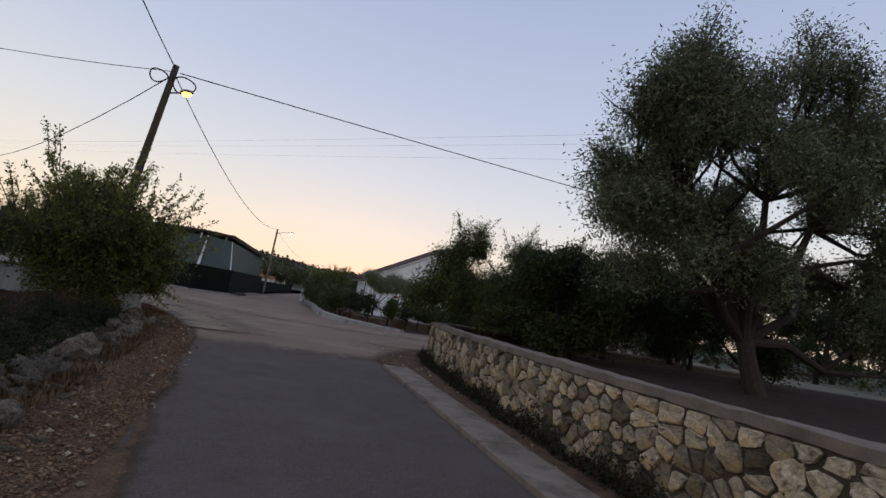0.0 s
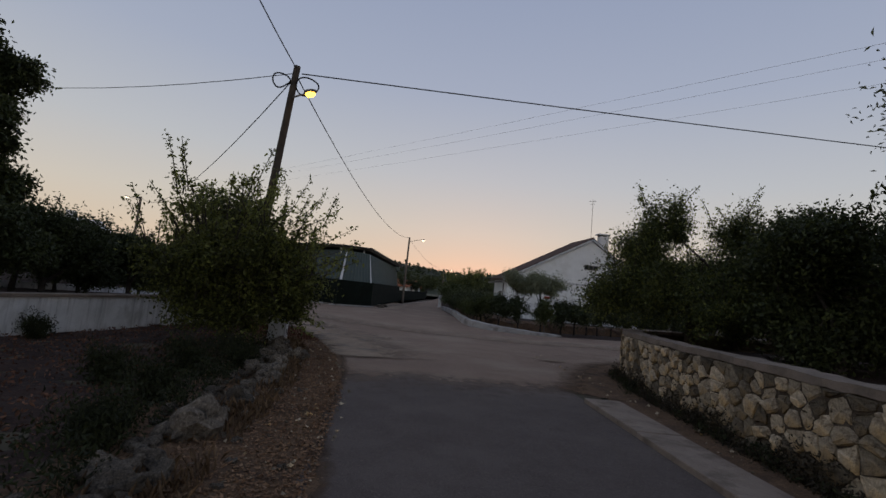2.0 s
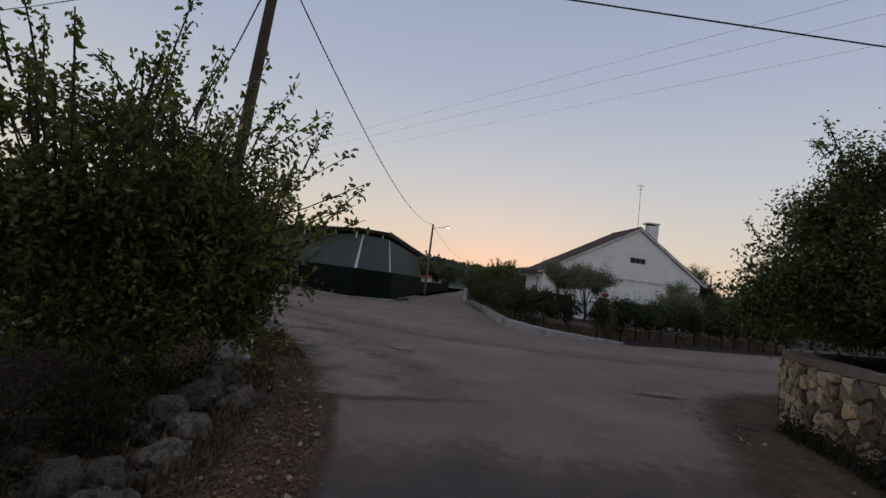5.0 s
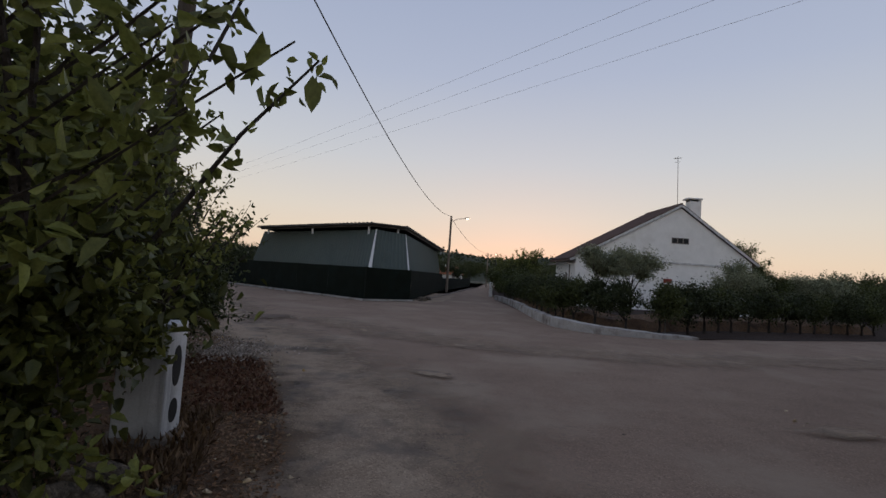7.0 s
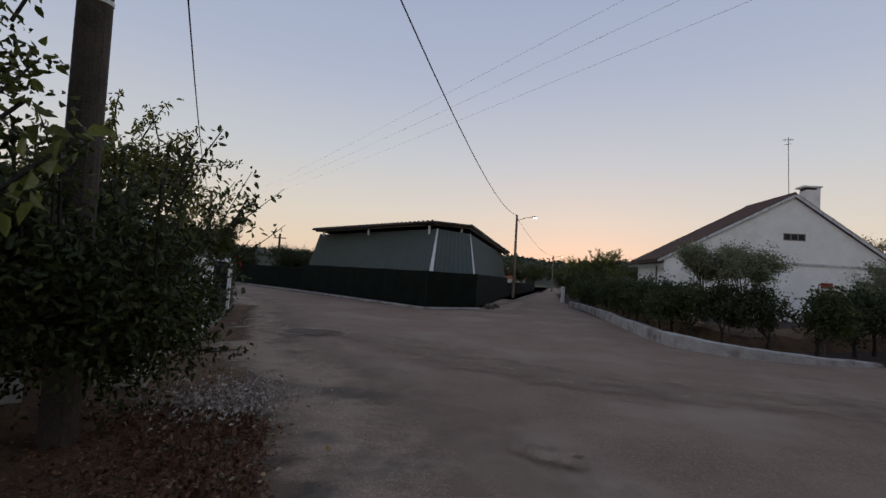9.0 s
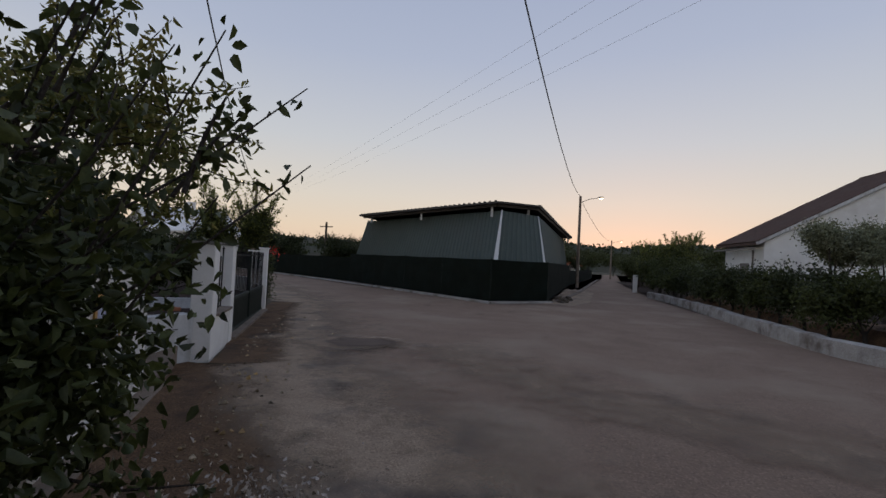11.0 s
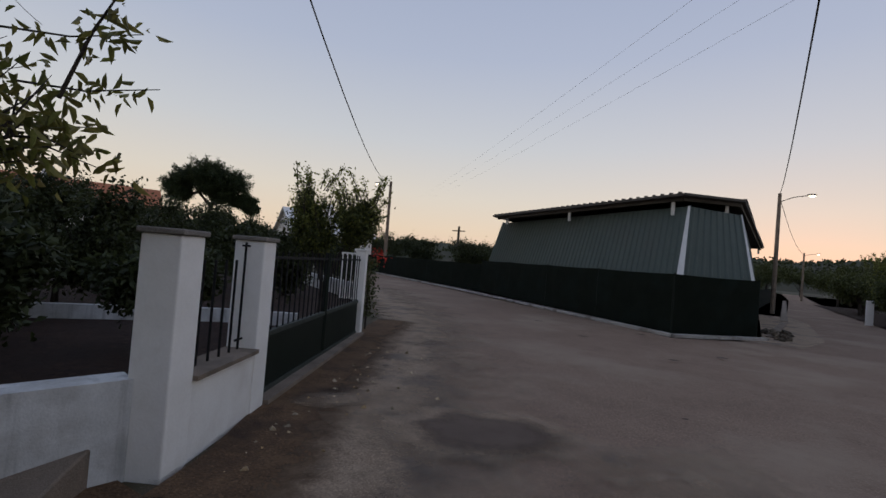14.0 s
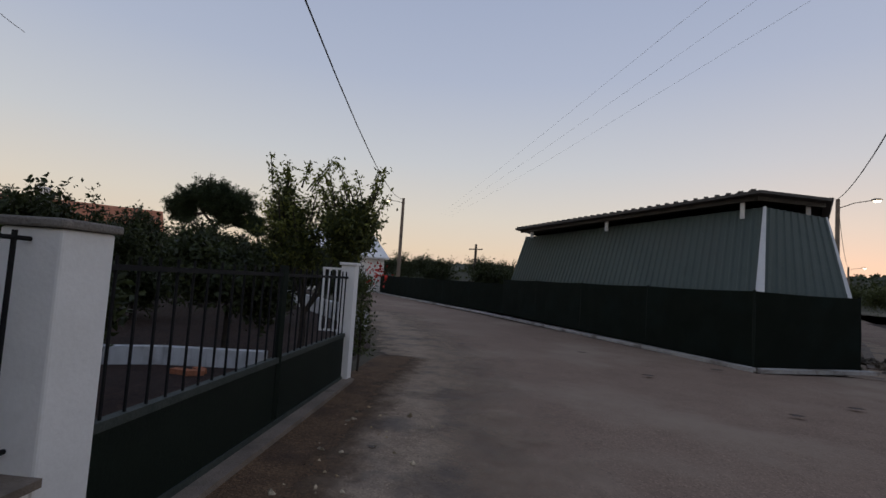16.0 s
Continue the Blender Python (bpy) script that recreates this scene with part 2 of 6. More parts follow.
def part(name, bm, mat, parent=None, label="", smooth=False):
    me = bpy.data.meshes.new(name)
    bm.normal_update()
    bm.to_mesh(me)
    bm.free()
    me.materials.append(mat)
    if smooth:
        me.polygons.foreach_set("use_smooth", [True] * len(me.polygons))
    ob = new(name, me)
    ob.parent = parent
    return tagged(ob, label)


def share(name, me, m, parent):
    ob = new(name, me)
    ob.parent = parent
    ob.matrix_basis = m
    return ob


def from_lists(name, vs, fs, mat, parent=None, label=""):
    me = bpy.data.meshes.new(name)
    me.from_pydata([tuple(v) for v in vs], [], fs)
    me.materials.append(mat)
    ob = new(name, me)
    ob.parent = parent
    return tagged(ob, label)


def thing(name, label, category, at=(0, 0, 0), group="", kind=""):
    ob = new(name)
    ob.location = at
    return tagged(ob, label, category, group, kind)


def box(bm, x0, y0, z0, x1, y1, z1, bev=0.0):
    r = bmesh.ops.create_cube(bm, size=1.0, matrix=Matrix.Translation(((x0 + x1) / 2, (y0 + y1) / 2, (z0 + z1) / 2)) @ Matrix.Diagonal((x1 - x0, y1 - y0, z1 - z0, 1)))
    if bev:
        es = list({e for v in r["verts"] for e in v.link_edges})
        bmesh.ops.bevel(bm, geom=es, offset=bev, segments=2, affect="EDGES", profile=0.5)
    return r["verts"]


def boxed(x0, y0, z0, x1, y1, z1, bev=0.0):
    bm = bmesh.new()
    box(bm, x0, y0, z0, x1, y1, z1, bev)
    return bm


def beam(bm, a, b, w, h, bev=0.0):
    """A bar of section w x h (h upright) from a to b."""
    a, b = Vector(a), Vector(b)
    d = b - a
    side = d.cross(Vector((0, 0, 1)))
    side = side.normalized() if side.length > 1e-6 else Vector((1, 0, 0))
    up = side.cross(d).normalized()
    vs = [bm.verts.new(p + side * i * w / 2 + up * j * h / 2) for p in (a, b) for i, j in ((-1, -1), (1, -1), (1, 1), (-1, 1))]
    for f in ((0, 1, 2, 3), (7, 6, 5, 4), (0, 4, 5, 1), (1, 5, 6, 2), (2, 6, 7, 3), (3, 7, 4, 0)):
        bm.faces.new([vs[k] for k in f])


def tube(bm, pts, radii, n=8, closed=True):
    """A tapered tube through the points."""
    pts = [Vector(p) for p in pts]
    rings = []
    for i, p in enumerate(pts):
        d = (pts[min(i + 1, len(pts) - 1)] - pts[max(i - 1, 0)]).normalized()
        s = d.orthogonal().normalized() if abs(d.z) > 0.9 else d.cross(Vector((0, 0, 1))).normalized()
        u = d.cross(s)
        r = radii[i] if hasattr(radii, "__len__") else radii
        rings.append([bm.verts.new(p + (s * math.cos(2 * math.pi * k / n) + u * math.sin(2 * math.pi * k / n)) * r) for k in range(n)])
    for a, b in zip(rings, rings[1:]):
        for k in range(n):
            bm.faces.new((a[k], a[(k + 1) % n], b[(k + 1) % n], b[k]))
    if closed:
        bm.faces.new(rings[0][::-1])
        bm.faces.new(rings[-1])


def sheet(bm, outline, z=0.0, step=0.0):
    """A flat polygon."""
    f = bm.faces.new([bm.verts.new((x, y, z)) for x, y in outline])
    if f.normal.z < 0 or sum(a[0] * b[1] - b[0] * a[1] for a, b in zip(outline, outline[1:] + outline[:1])) < 0:
        f.normal_flip()
    bmesh.ops.triangulate(bm, faces=[f])


def lump(seed, sub=2, rough=0.25, squash=(1, 1, 1)):
    bm = bmesh.new()
    bmesh.ops.create_icosphere(bm, subdivisions=sub, radius=1.0)
    o = Vector((seed * 7.3, seed * 3.1, seed * 1.7))
    for v in bm.verts:
        k = 1 + rough * 1.6 * noise.noise(v.co * 1.1 + o) + rough * 0.6 * noise.noise(v.co * 2.9 + o)
        v.co = Vector((v.co.x * squash[0], v.co.y * squash[1], v.co.z * squash[2])) * k
    return bm


def spread(p, q, n):
    return [Vector(p).lerp(Vector(q), i / n) for i in range(n + 1)]


def ribbon(left, right, z):
    """A strip of road between two edges with the same number of points."""
    bm = bmesh.new()
    a = [bm.verts.new((*p, z)) for p in left]
    b = [bm.verts.new((*p, z)) for p in right]
    for i in range(len(a) - 1):
        bm.faces.new((a[i], b[i], b[i + 1], a[i + 1]))
    return bm


def smooth_line(pts, n):
    """Catmull-Rom through the points, n steps a span."""
    pts = [Vector(p) for p in pts]
    pts = [2 * pts[0] - pts[1]] + pts + [2 * pts[-1] - pts[-2]]
    out = []
    for a, b, c, d in zip(pts, pts[1:], pts[2:], pts[3:]):
        for k in range(n):
            t = k / n
            out.append(0.5 * (2 * b + (c - a) * t + (2 * a - 5 * b + 4 * c - d) * t * t + (3 * b - a - 3 * c + d) * t ** 3))
    return out + [pts[-2]]


# ---- leaves ----


def leaf_arrays(centres, size, rng, droop=0.2, ratio=0.5, fold=0.18, fine=False):
    """Pointed, folded leaves (two triangles each, four and curled where fine) at the given places."""
    n = len(centres)
    d = rng.normal(size=(n, 3))
    d[:, 2] -= droop * 2
    d /= np.linalg.norm(d, axis=1)[:, None]
    s = np.cross(d, rng.normal(size=(n, 3)))
    s /= np.linalg.norm(s, axis=1)[:, None] + 1e-9
    u = np.cross(s, d)
    L = size * rng.uniform(0.6, 1.25, n)[:, None]
    w = L * ratio * 0.5
    c = centres
    if fine:
        curl = -0.22 * L
        v = np.stack([c, c + d * L * 0.3 + s * w * 0.9 + u * fold * L * 0.8, c + d * L * 0.65 + s * w * 0.75 + u * (fold * L * 0.7 + curl * 0.4), c + d * L + u * curl,
                      c + d * L * 0.65 - s * w * 0.75 + u * (fold * L * 0.7 + curl * 0.4), c + d * L * 0.3 - s * w * 0.9 + u * fold * L * 0.8], 1).reshape(-1, 3)
        i = np.arange(n) * 6
        f = np.stack([np.stack([i, i + a, i + b], 1) for a, b in ((1, 2), (2, 3), (3, 4), (4, 5))], 1).reshape(-1, 3)
        return v, f
    v = np.stack([c, c + d * L * 0.5 + s * w + u * fold * L, c + d * L, c + d * L * 0.5 - s * w + u * fold * L], 1).reshape(-1, 3)
    i = np.arange(n) * 4
    f = np.stack([np.stack([i, i + 1, i + 2], 1), np.stack([i, i + 2, i + 3], 1)], 1).reshape(-1, 3)
    return v, f


def leaf_mesh(name, centres, size, mat, parent, rng, label="", **kw):
    v, f = leaf_arrays(np.asarray(centres, float), size, rng, **kw)
    me = bpy.data.meshes.new(name)
    me.vertices.add(len(v))
    me.vertices.foreach_set("co", v.astype(np.float32).ravel())
    me.loops.add(len(f) * 3)
    me.loops.foreach_set("vertex_index", f.astype(np.int32).ravel())
    me.polygons.add(len(f))
    me.polygons.foreach_set("loop_start", np.arange(len(f), dtype=np.int32) * 3)
    me.polygons.foreach_set("loop_total", np.full(len(f), 3, dtype=np.int32))
    me.update(calc_edges=True)
    me.materials.append(mat)
    ob = new(name, me)
    ob.parent = parent
    return tagged(ob, label)


def grow(rng, base, trunk_h, blobs, twigs, trunk_r, lean=(0, 0)):
    """Trunk and limbs that reach into every blob (centre, radii), and twigs inside the blobs. Returns the wood's bmesh and the twig lines."""
    bm = bmesh.new()
    base = Vector(base)
    fork = base + Vector((lean[0], lean[1], trunk_h))
    mid = base.lerp(fork, 0.5) + Vector(rng.normal(size=3) * 0.04 * trunk_h)
    tube(bm, [base - Vector((0, 0, 0.15)), base + Vector((0, 0, 0.1)), mid, fork], [trunk_r * 1.5, trunk_r * 1.15, trunk_r * 0.95, trunk_r * 0.85], 10)
    lines = []
    joints = []
    if len(blobs) > 7:
        # a few main limbs, from which the others branch
        for c, r in blobs[1::5]:
            e = fork.lerp(Vector(c), 0.5) + Vector(rng.normal(size=3)) * 0.1 * (Vector(c) - fork).length
            k = fork.lerp(e, 0.5) + Vector(rng.normal(size=3)) * 0.12 * (e - fork).length
            tube(bm, [fork - Vector((0, 0, 0.12)), k, e], [trunk_r * 0.62, trunk_r * 0.48, trunk_r * 0.36], 8)
            joints.append(e)
    for c, r in blobs:
        c, r = Vector(c), Vector(r)
        if joints:
            a = min(joints, key=lambda q: (q - c).length)
            m = a.lerp(c, 0.5) + Vector(rng.normal(size=3)) * 0.13 * (c - a).length
            tube(bm, [a, m, c], [trunk_r * 0.34, trunk_r * 0.2, trunk_r * 0.07], 7)
        else:
            a = fork + Vector((rng.normal() * trunk_r * 0.3, rng.normal() * trunk_r * 0.3, -0.1))
            m = a.lerp(c, 0.5) + Vector((rng.normal() * 0.12, rng.normal() * 0.12, 0.1)) * (c - a).length
            tube(bm, [a, m, c], [trunk_r * 0.5, trunk_r * 0.28, trunk_r * 0.1], 7)
        for k in range(twigs):
            d = Vector(rng.normal(size=3)).normalized()
            e = c + Vector((d.x * r.x, d.y * r.y, d.z * r.z)) * (rng.uniform(0.5, 1.0) + 0.45 * rng.random() ** 4)
            s = m.lerp(c, rng.uniform(0.2, 1.0))
            h = s.lerp(e, 0.5) + Vector(rng.normal(size=3)) * 0.08 * (e - s).length + Vector((0, 0, 0.06))
            if k % 2 == 0:
                tube(bm, [s, h, e], [trunk_r * 0.13, trunk_r * 0.08, trunk_r * 0.03], 4, False)
            lines.append((s, h, e))
    return bm, lines


def leaf_places(rng, lines, n, scatter, tip=0.0):
    """Places along the twigs, thinned towards the stem and scattered about them."""
    s = np.array([[tuple(a), tuple(b), tuple(c)] for a, b, c in lines])
    k = rng.integers(0, len(s), n)
    t = rng.uniform(0.15 + tip, 1.0, n)[:, None] ** 0.7
    p = (1 - t) ** 2 * s[k, 0] + 2 * t * (1 - t) * s[k, 1] + t * t * s[k, 2]
    return p + rng.normal(size=(n, 3)) * scatter * (0.5 + t)


def tree(name, label, base, trunk_h, blobs, twigs, trunk_r, leaves, size, mat, seed, scatter=0.12, second=None, share2=0.25, lean=(0, 0), group="", category="tree", shoots=0, reach=1.0, sprays=(), **kw):
    rng = np.random.default_rng(seed)
    t = thing(name, label, category, (0, 0, 0), group)
    bm, lines = grow(rng, base, trunk_h, blobs, twigs, trunk_r, lean)
    extra = []
    for _ in range(shoots):
        c, r = blobs[rng.integers(0, len(blobs))]
        a = rng.uniform(0, 2 * math.pi)
        k = rng.uniform(0.3, 0.95)
        s = Vector(c) + Vector((math.cos(a) * r[0] * k, math.sin(a) * r[1] * k, r[2] * 0.6))
        e = s + Vector((math.cos(a) * rng.uniform(0.05, 0.4), math.sin(a) * rng.uniform(0.05, 0.4), 0.5)) * rng.uniform(0.4, 1.5) * reach
        tube(bm, [s, s.lerp(e, 0.5) + Vector((0, 0, 0.05)), e], [0.012, 0.009, 0.005], 4, False)
        extra.append((s, s.lerp(e, 0.5) + Vector((0, 0, 0.05)), e))
    for s, e in sprays:
        s, e = Vector(s), Vector(e)
        h = s.lerp(e, 0.5) + Vector((0, 0, -0.04))
        tube(bm, [s, h, e], [0.008, 0.006, 0.003], 4, False)
        extra.append((s, h, e))
    part("trunk", bm, M_BARK, t)
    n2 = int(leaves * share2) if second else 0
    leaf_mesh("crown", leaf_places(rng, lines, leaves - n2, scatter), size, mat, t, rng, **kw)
    # the second colour, set towards the twig tips, paints in some of the light
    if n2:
        leaf_mesh("crown", leaf_places(rng, lines, n2, scatter, 0.3), size, second, t, rng, "outer leaves, lighter in colour partly as painted light", **kw)
    if extra:
        leaf_mesh("shoot_leaves", leaf_places(rng, extra, int(len(extra) * 30 * reach), 0.028), size, second or mat, t, rng, **kw)
    return t


# ---- ground and roads ----
bm = bmesh.new()
R = [0, 6, 14, 26, 45, 80, 150, 300, 700, 2500]
rings = []
for r in R:
    rings.append([bm.verts.new((r * math.cos(a * math.pi / 24), 20 + r * math.sin(a * math.pi / 24), 0)) for a in range(48)] if r else [bm.verts.new((0, 20, 0))])
for a, b in zip(rings, rings[1:]):
    for k in range(48):
        if len(a) == 1:
            bm.faces.new((a[0], b[k], b[(k + 1) % 48]))
        else:
            bm.faces.new((a[k], b[k], b[(k + 1) % 48], a[(k + 1) % 48]))
tagged(part("ground", bm, M_LAND), "dry brownish open land with sparse grass", "ground", kind="structure")
def jagged(outline, amp=0.09, step=0.3):
    """The outline broken into short steps with an uneven edge."""
    res = []
    for a, b in zip(outline, outline[1:] + outline[:1]):
        a, b = Vector(a), Vector(b)
        n = max(1, int((b - a).length / step)) if (b - a).length < 30 else 1
        for k in range(n):
            p = a.lerp(b, k / n)
            w = Vector((noise.noise(Vector((p.x * 1.3, p.y * 1.3, 1))), noise.noise(Vector((p.x * 1.3, p.y * 1.3, 7))))) * amp + Vector((noise.noise(Vector((p.x * 6, p.y * 6, 3))), noise.noise(Vector((p.x * 6, p.y * 6, 5))))) * amp * 0.5
            res.append(tuple(p + w))
    return res


# the dusty junction and its arms
LEFT_EDGE = [(-2.3, 13.6), (-2.85, 15.9), (-4.2, 18.6), (-5.8, 20.6), (-7.0, 21.4), (-7.8, 22.4), (-8.6, 24.2), (-9.7, 26.2), (-11.6, 29.2), (-15.0, 32.8), (-18.8, 36.4), (-36.5, 52.5), (-70, 78)]
bm = bmesh.new()
out = [(-1.1, 10.9), (2.36, 12.0), (3.9, 13.2), (4.5, 14.6), (5.4, 16.0), (7.5, 17.3), (30, 23), (60, 31), (60, 47), (21, 32.5), (10, 27.4), (6.6, 25.7), (4.9, 25.25), (3.4, 25.5), (2.3, 27.5), (2.3, 34.5), (2.0, 43), (2.9, 62), (6.6, 98), (12, 150), (8.5, 150), (3.0, 89), (-1.44, 49.5), (-2.3, 39), (-3.0, 36.4), (-3.2, 35.6), (-5.55, 33.6), (-16.6, 41.6), (-35.1, 54.6), (-70, 80)] + LEFT_EDGE[::-1][1:] + [(-2.2, 12.6), (-1.9, 10.2)]
sheet(bm, jagged(out, 0.12), 0.006)
tagged(part("road", bm, M_OLD), "worn dusty brown-grey asphalt village junction", "road", kind="structure")
lx = smooth_line([(-0.8, -8), (-0.85, -2), (-1.05, 3.2), (-1.35, 6.0), (-1.6, 9.2), (-1.8, 12.2)], 4)
rx = smooth_line([(2.46, -8), (2.46, -2), (2.46, 4), (2.46, 5.5), (2.46, 8), (2.5, 12.7)], 4)
bm = ribbon([p[:] if len(p) == 2 else p[:2] for p in lx], [p[:2] for p in rx], 0.012)
tagged(part("road_lane", bm, M_NEW), "smooth dark grey asphalt lane, newer than the junction", "road", kind="structure")
# low concrete edging beside the lane
bm = bmesh.new()
for i in range(8):
    y0, y1 = -4 + i * 1.85, -4 + (i + 1) * 1.85 - 0.012
    x = 2.42
    box(bm, x, y0, -0.1, x + 0.62, y1, 0.085 + 0.006 * (i % 2), 0.015)
tagged(part("kerb", bm, M_KERB), "worn pale concrete edging strip beside the lane", "kerb", kind="structure")

# dry verge on both sides
bm = bmesh.new()
sheet(bm, jagged([(3.03, -8), (4.6, -8), (4.1, 0), (3.8, 4), (3.95, 10), (4.2, 12.6), (4.7, 14.2), (5.3, 15.7), (4.6, 15.2), (3.6, 13.6), (2.9, 12.4), (2.3, 11.9), (3.03, 11.4)]), 0.02)
vy = np.linspace(-8, 21.3, 220)
vr = np.interp(vy, (-8, 3.2, 6, 7.6, 8.7, 10.8, 12.7, 14, 15.4, 18.2, 20.6, 21.3), (-0.72, -0.94, -1.22, -1.42, -1.54, -1.68, -1.98, -2.15, -2.7, -4.05, -6.1, -7.4))
vl = np.interp(vy, (-8, 2, 7, 11.5, 14, 15.5, 16.8, 17.4, 21.3), (-2.6, -2.9, -3.2, -3.7, -4.4, -5.3, -6.3, -8.2, -8.2))
prev = None
for y, a, b in zip(vy, vl, vr):
    b += 0.10 * noise.noise(Vector((y * 1.4, 0, 2))) + 0.05 * noise.noise(Vector((y * 6, 0, 5)))
    row = []
    for k in range(9):
        x = a + (b - a) * k / 8
        z = 0.017 + (0.008 * noise.noise(Vector((x * 3, y * 3, 1))) + 0.006 if 0 < k < 8 else 0)
        row.append(bm.verts.new((x, y, z)))
    if prev:
        for k in range(8):
            bm.faces.new((prev[k], prev[k + 1], row[k + 1], row[k]))
    prev = row
tagged(part("verge", bm, M_DIRT), "dry tan earth verge with gravel and litter", "verge", kind="structure")


def film_strip(name, label, line, cols, mat, z, wobble=0.12):
    """A thin layer along a line: columns of (offset, cover), offsets to the right of the line's way."""
    pts = smooth_line(line, 8)
    bm = bmesh.new()
    lay = bm.verts.layers.float.new("cover")
    prev = None
    for i, p in enumerate(pts):
        d = (pts[min(i + 1, len(pts) - 1)] - pts[max(i - 1, 0)]).normalized()
        nn = Vector((d.y, -d.x))
        w = wobble * noise.noise(Vector((p.x, p.y, 4)))
        row = []
        for k, (o, c) in enumerate(cols):
            v = bm.verts.new((*(p + nn * (o + w)), z + 0.0005 * k))
            v[lay] = c if 0 < i < len(pts) - 1 else 0.0
            row.append(v)
        if prev:
            for k in range(len(cols) - 1):
                bm.faces.new((prev[k], prev[k + 1], row[k + 1], row[k]))
        prev = row
    return tagged(part(name, bm, mat), label, "dust", kind="structure")


film_strip("verge_edge", "earth creeping over the road's edge", [(-0.75, -6), (-0.94, 3.2), (-1.22, 6), (-1.54, 8.7), (-1.68, 10.8), (-1.98, 12.7), (-2.15, 14)], ((-0.04, 0.9), (0.05, 0.6), (0.14, 0.32), (0.26, 0.0)), M_VERGE_THIN, 0.0195)
film_strip("road_dust", "pale dust thinning out over the junction", [(-1.6, 13.0), (-2.4, 15.6), (-3.9, 18.2), (-5.9, 20.7), (-7.3, 22.0), (-8.3, 24.0), (-9.6, 26.3), (-11.5, 29.4), (-14.5, 32.6), (-19, 37)], ((-1.0, 0.0), (-0.5, 0.55), (0.1, 0.85), (0.8, 0.6), (1.7, 0.32), (3.2, 0.0)), M_DUST_THIN, 0.034, 0.35)
film_strip("road_dust", "pale dust in the middle of the junction", [(-5.5, 24.5), (-3.0, 22.0), (-0.5, 21.0), (2.5, 20.6), (6, 21.5), (12, 23.5)], ((-1.6, 0.0), (-0.6, 0.42), (0.4, 0.5), (1.6, 0.0)), M_DUST_THIN, 0.038, 0.5)
film_strip("verge_edge", "brown earth spread round the end of the stone wall", [(2.9, 11.2), (3.4, 12.8), (4.1, 14.2), (4.9, 15.6), (6.2, 16.7), (8, 17.5)], ((0.45, 1.0), (0.1, 0.95), (-0.4, 0.6), (-1.2, 0.0)), M_VERGE_THIN, 0.021)
film_strip("road_dust", "worn brown grit spread over the end of the newer lane", [(-2.6, 11.6), (-1.8, 11.75), (-1.0, 11.9), (0.6, 12.1), (1.6, 12.3), (2.5, 12.5), (3.3, 12.6)], ((-0.9, 0.97), (-0.25, 0.85), (0.3, 0.6), (0.9, 0.36), (1.6, 0.2), (2.6, 0.0)), M_OLD_THIN, 0.0165, 0.35)
film_strip("gate_dirt", "brown earth and leaves along the front of the gate", [(-7.2, 21.3), (-8.1, 22.9), (-9.3, 25.0), (-10.4, 27.0), (-11.4, 29.0)], ((-0.35, 0.9), (0.0, 0.95), (0.35, 0.6), (0.95, 0.0)), M_VERGE_THIN, 0.041)


def worn_spot(name, label, x, y, rx, ry, turn, mat, z, cover=1.0):
    """A round, uneven stain whose cover thins out to its rim."""
    bm = bmesh.new()
    lay = bm.verts.layers.float.new("cover")
    ca, sa = math.cos(radians(turn)), math.sin(radians(turn))
    rings = []
    for k, f in enumerate((0.1, 0.35, 0.65, 1.0)):
        ring = []
        for i in range(28):
            a = 2 * math.pi * i / 28
            w = f * (1 + 0.35 * noise.noise(Vector((math.cos(a) * 1.4 + x, math.sin(a) * 1.4 + y, 3))))
            u, v = rx * w * math.cos(a), ry * w * math.sin(a)
            q = bm.verts.new((x + u * ca - v * sa, y + u * sa + v * ca, z))
            q[lay] = cover * (1, 0.9, 0.55, 0)[k]
            ring.append(q)
        rings.append(ring)
    bm.faces.new(rings[0])
    for a, b in zip(rings, rings[1:]):
        for i in range(28):
            bm.faces.new((a[i], b[i], b[(i + 1) % 28], a[(i + 1) % 28]))
    return tagged(part(name, bm, mat), label, "road patch", kind="structure")


worn_spot("road_dust", "pale dust round the repaired patch", -6.6, 23.65, 1.3, 0.95, 20, M_DUST_THIN, 0.043, 0.95)
worn_spot("road_patch", "darker repaired patch in the dusty asphalt", -6.45, 23.7, 0.95, 0.62, 20, M_PATCH_THIN, 0.046)
worn_spot("road_patch", "shallow worn pothole in the asphalt", -1.45, 17.5, 0.55, 0.3, -30, M_DUST_THIN, 0.043, 0.75)
worn_spot("road_patch", "small worn pothole in the dusty edge", -3.5, 16.7, 0.3, 0.22, 0, M_PATCH_THIN, 0.043, 0.6)
worn_spot("road_dust", "pale dusty spot", 3.3, 15.9, 0.8, 0.3, 10, M_DUST_THIN, 0.043, 0.7)
worn_spot("road_dust", "pale dusty spot", -3.6, 19.0, 1.0, 0.7, 50, M_DUST_THIN, 0.043, 0.6)
worn_spot("road_dust", "pale dusty spot", -8.0, 23.5, 0.8, 0.4, 60, M_DUST_THIN, 0.048, 0.6)
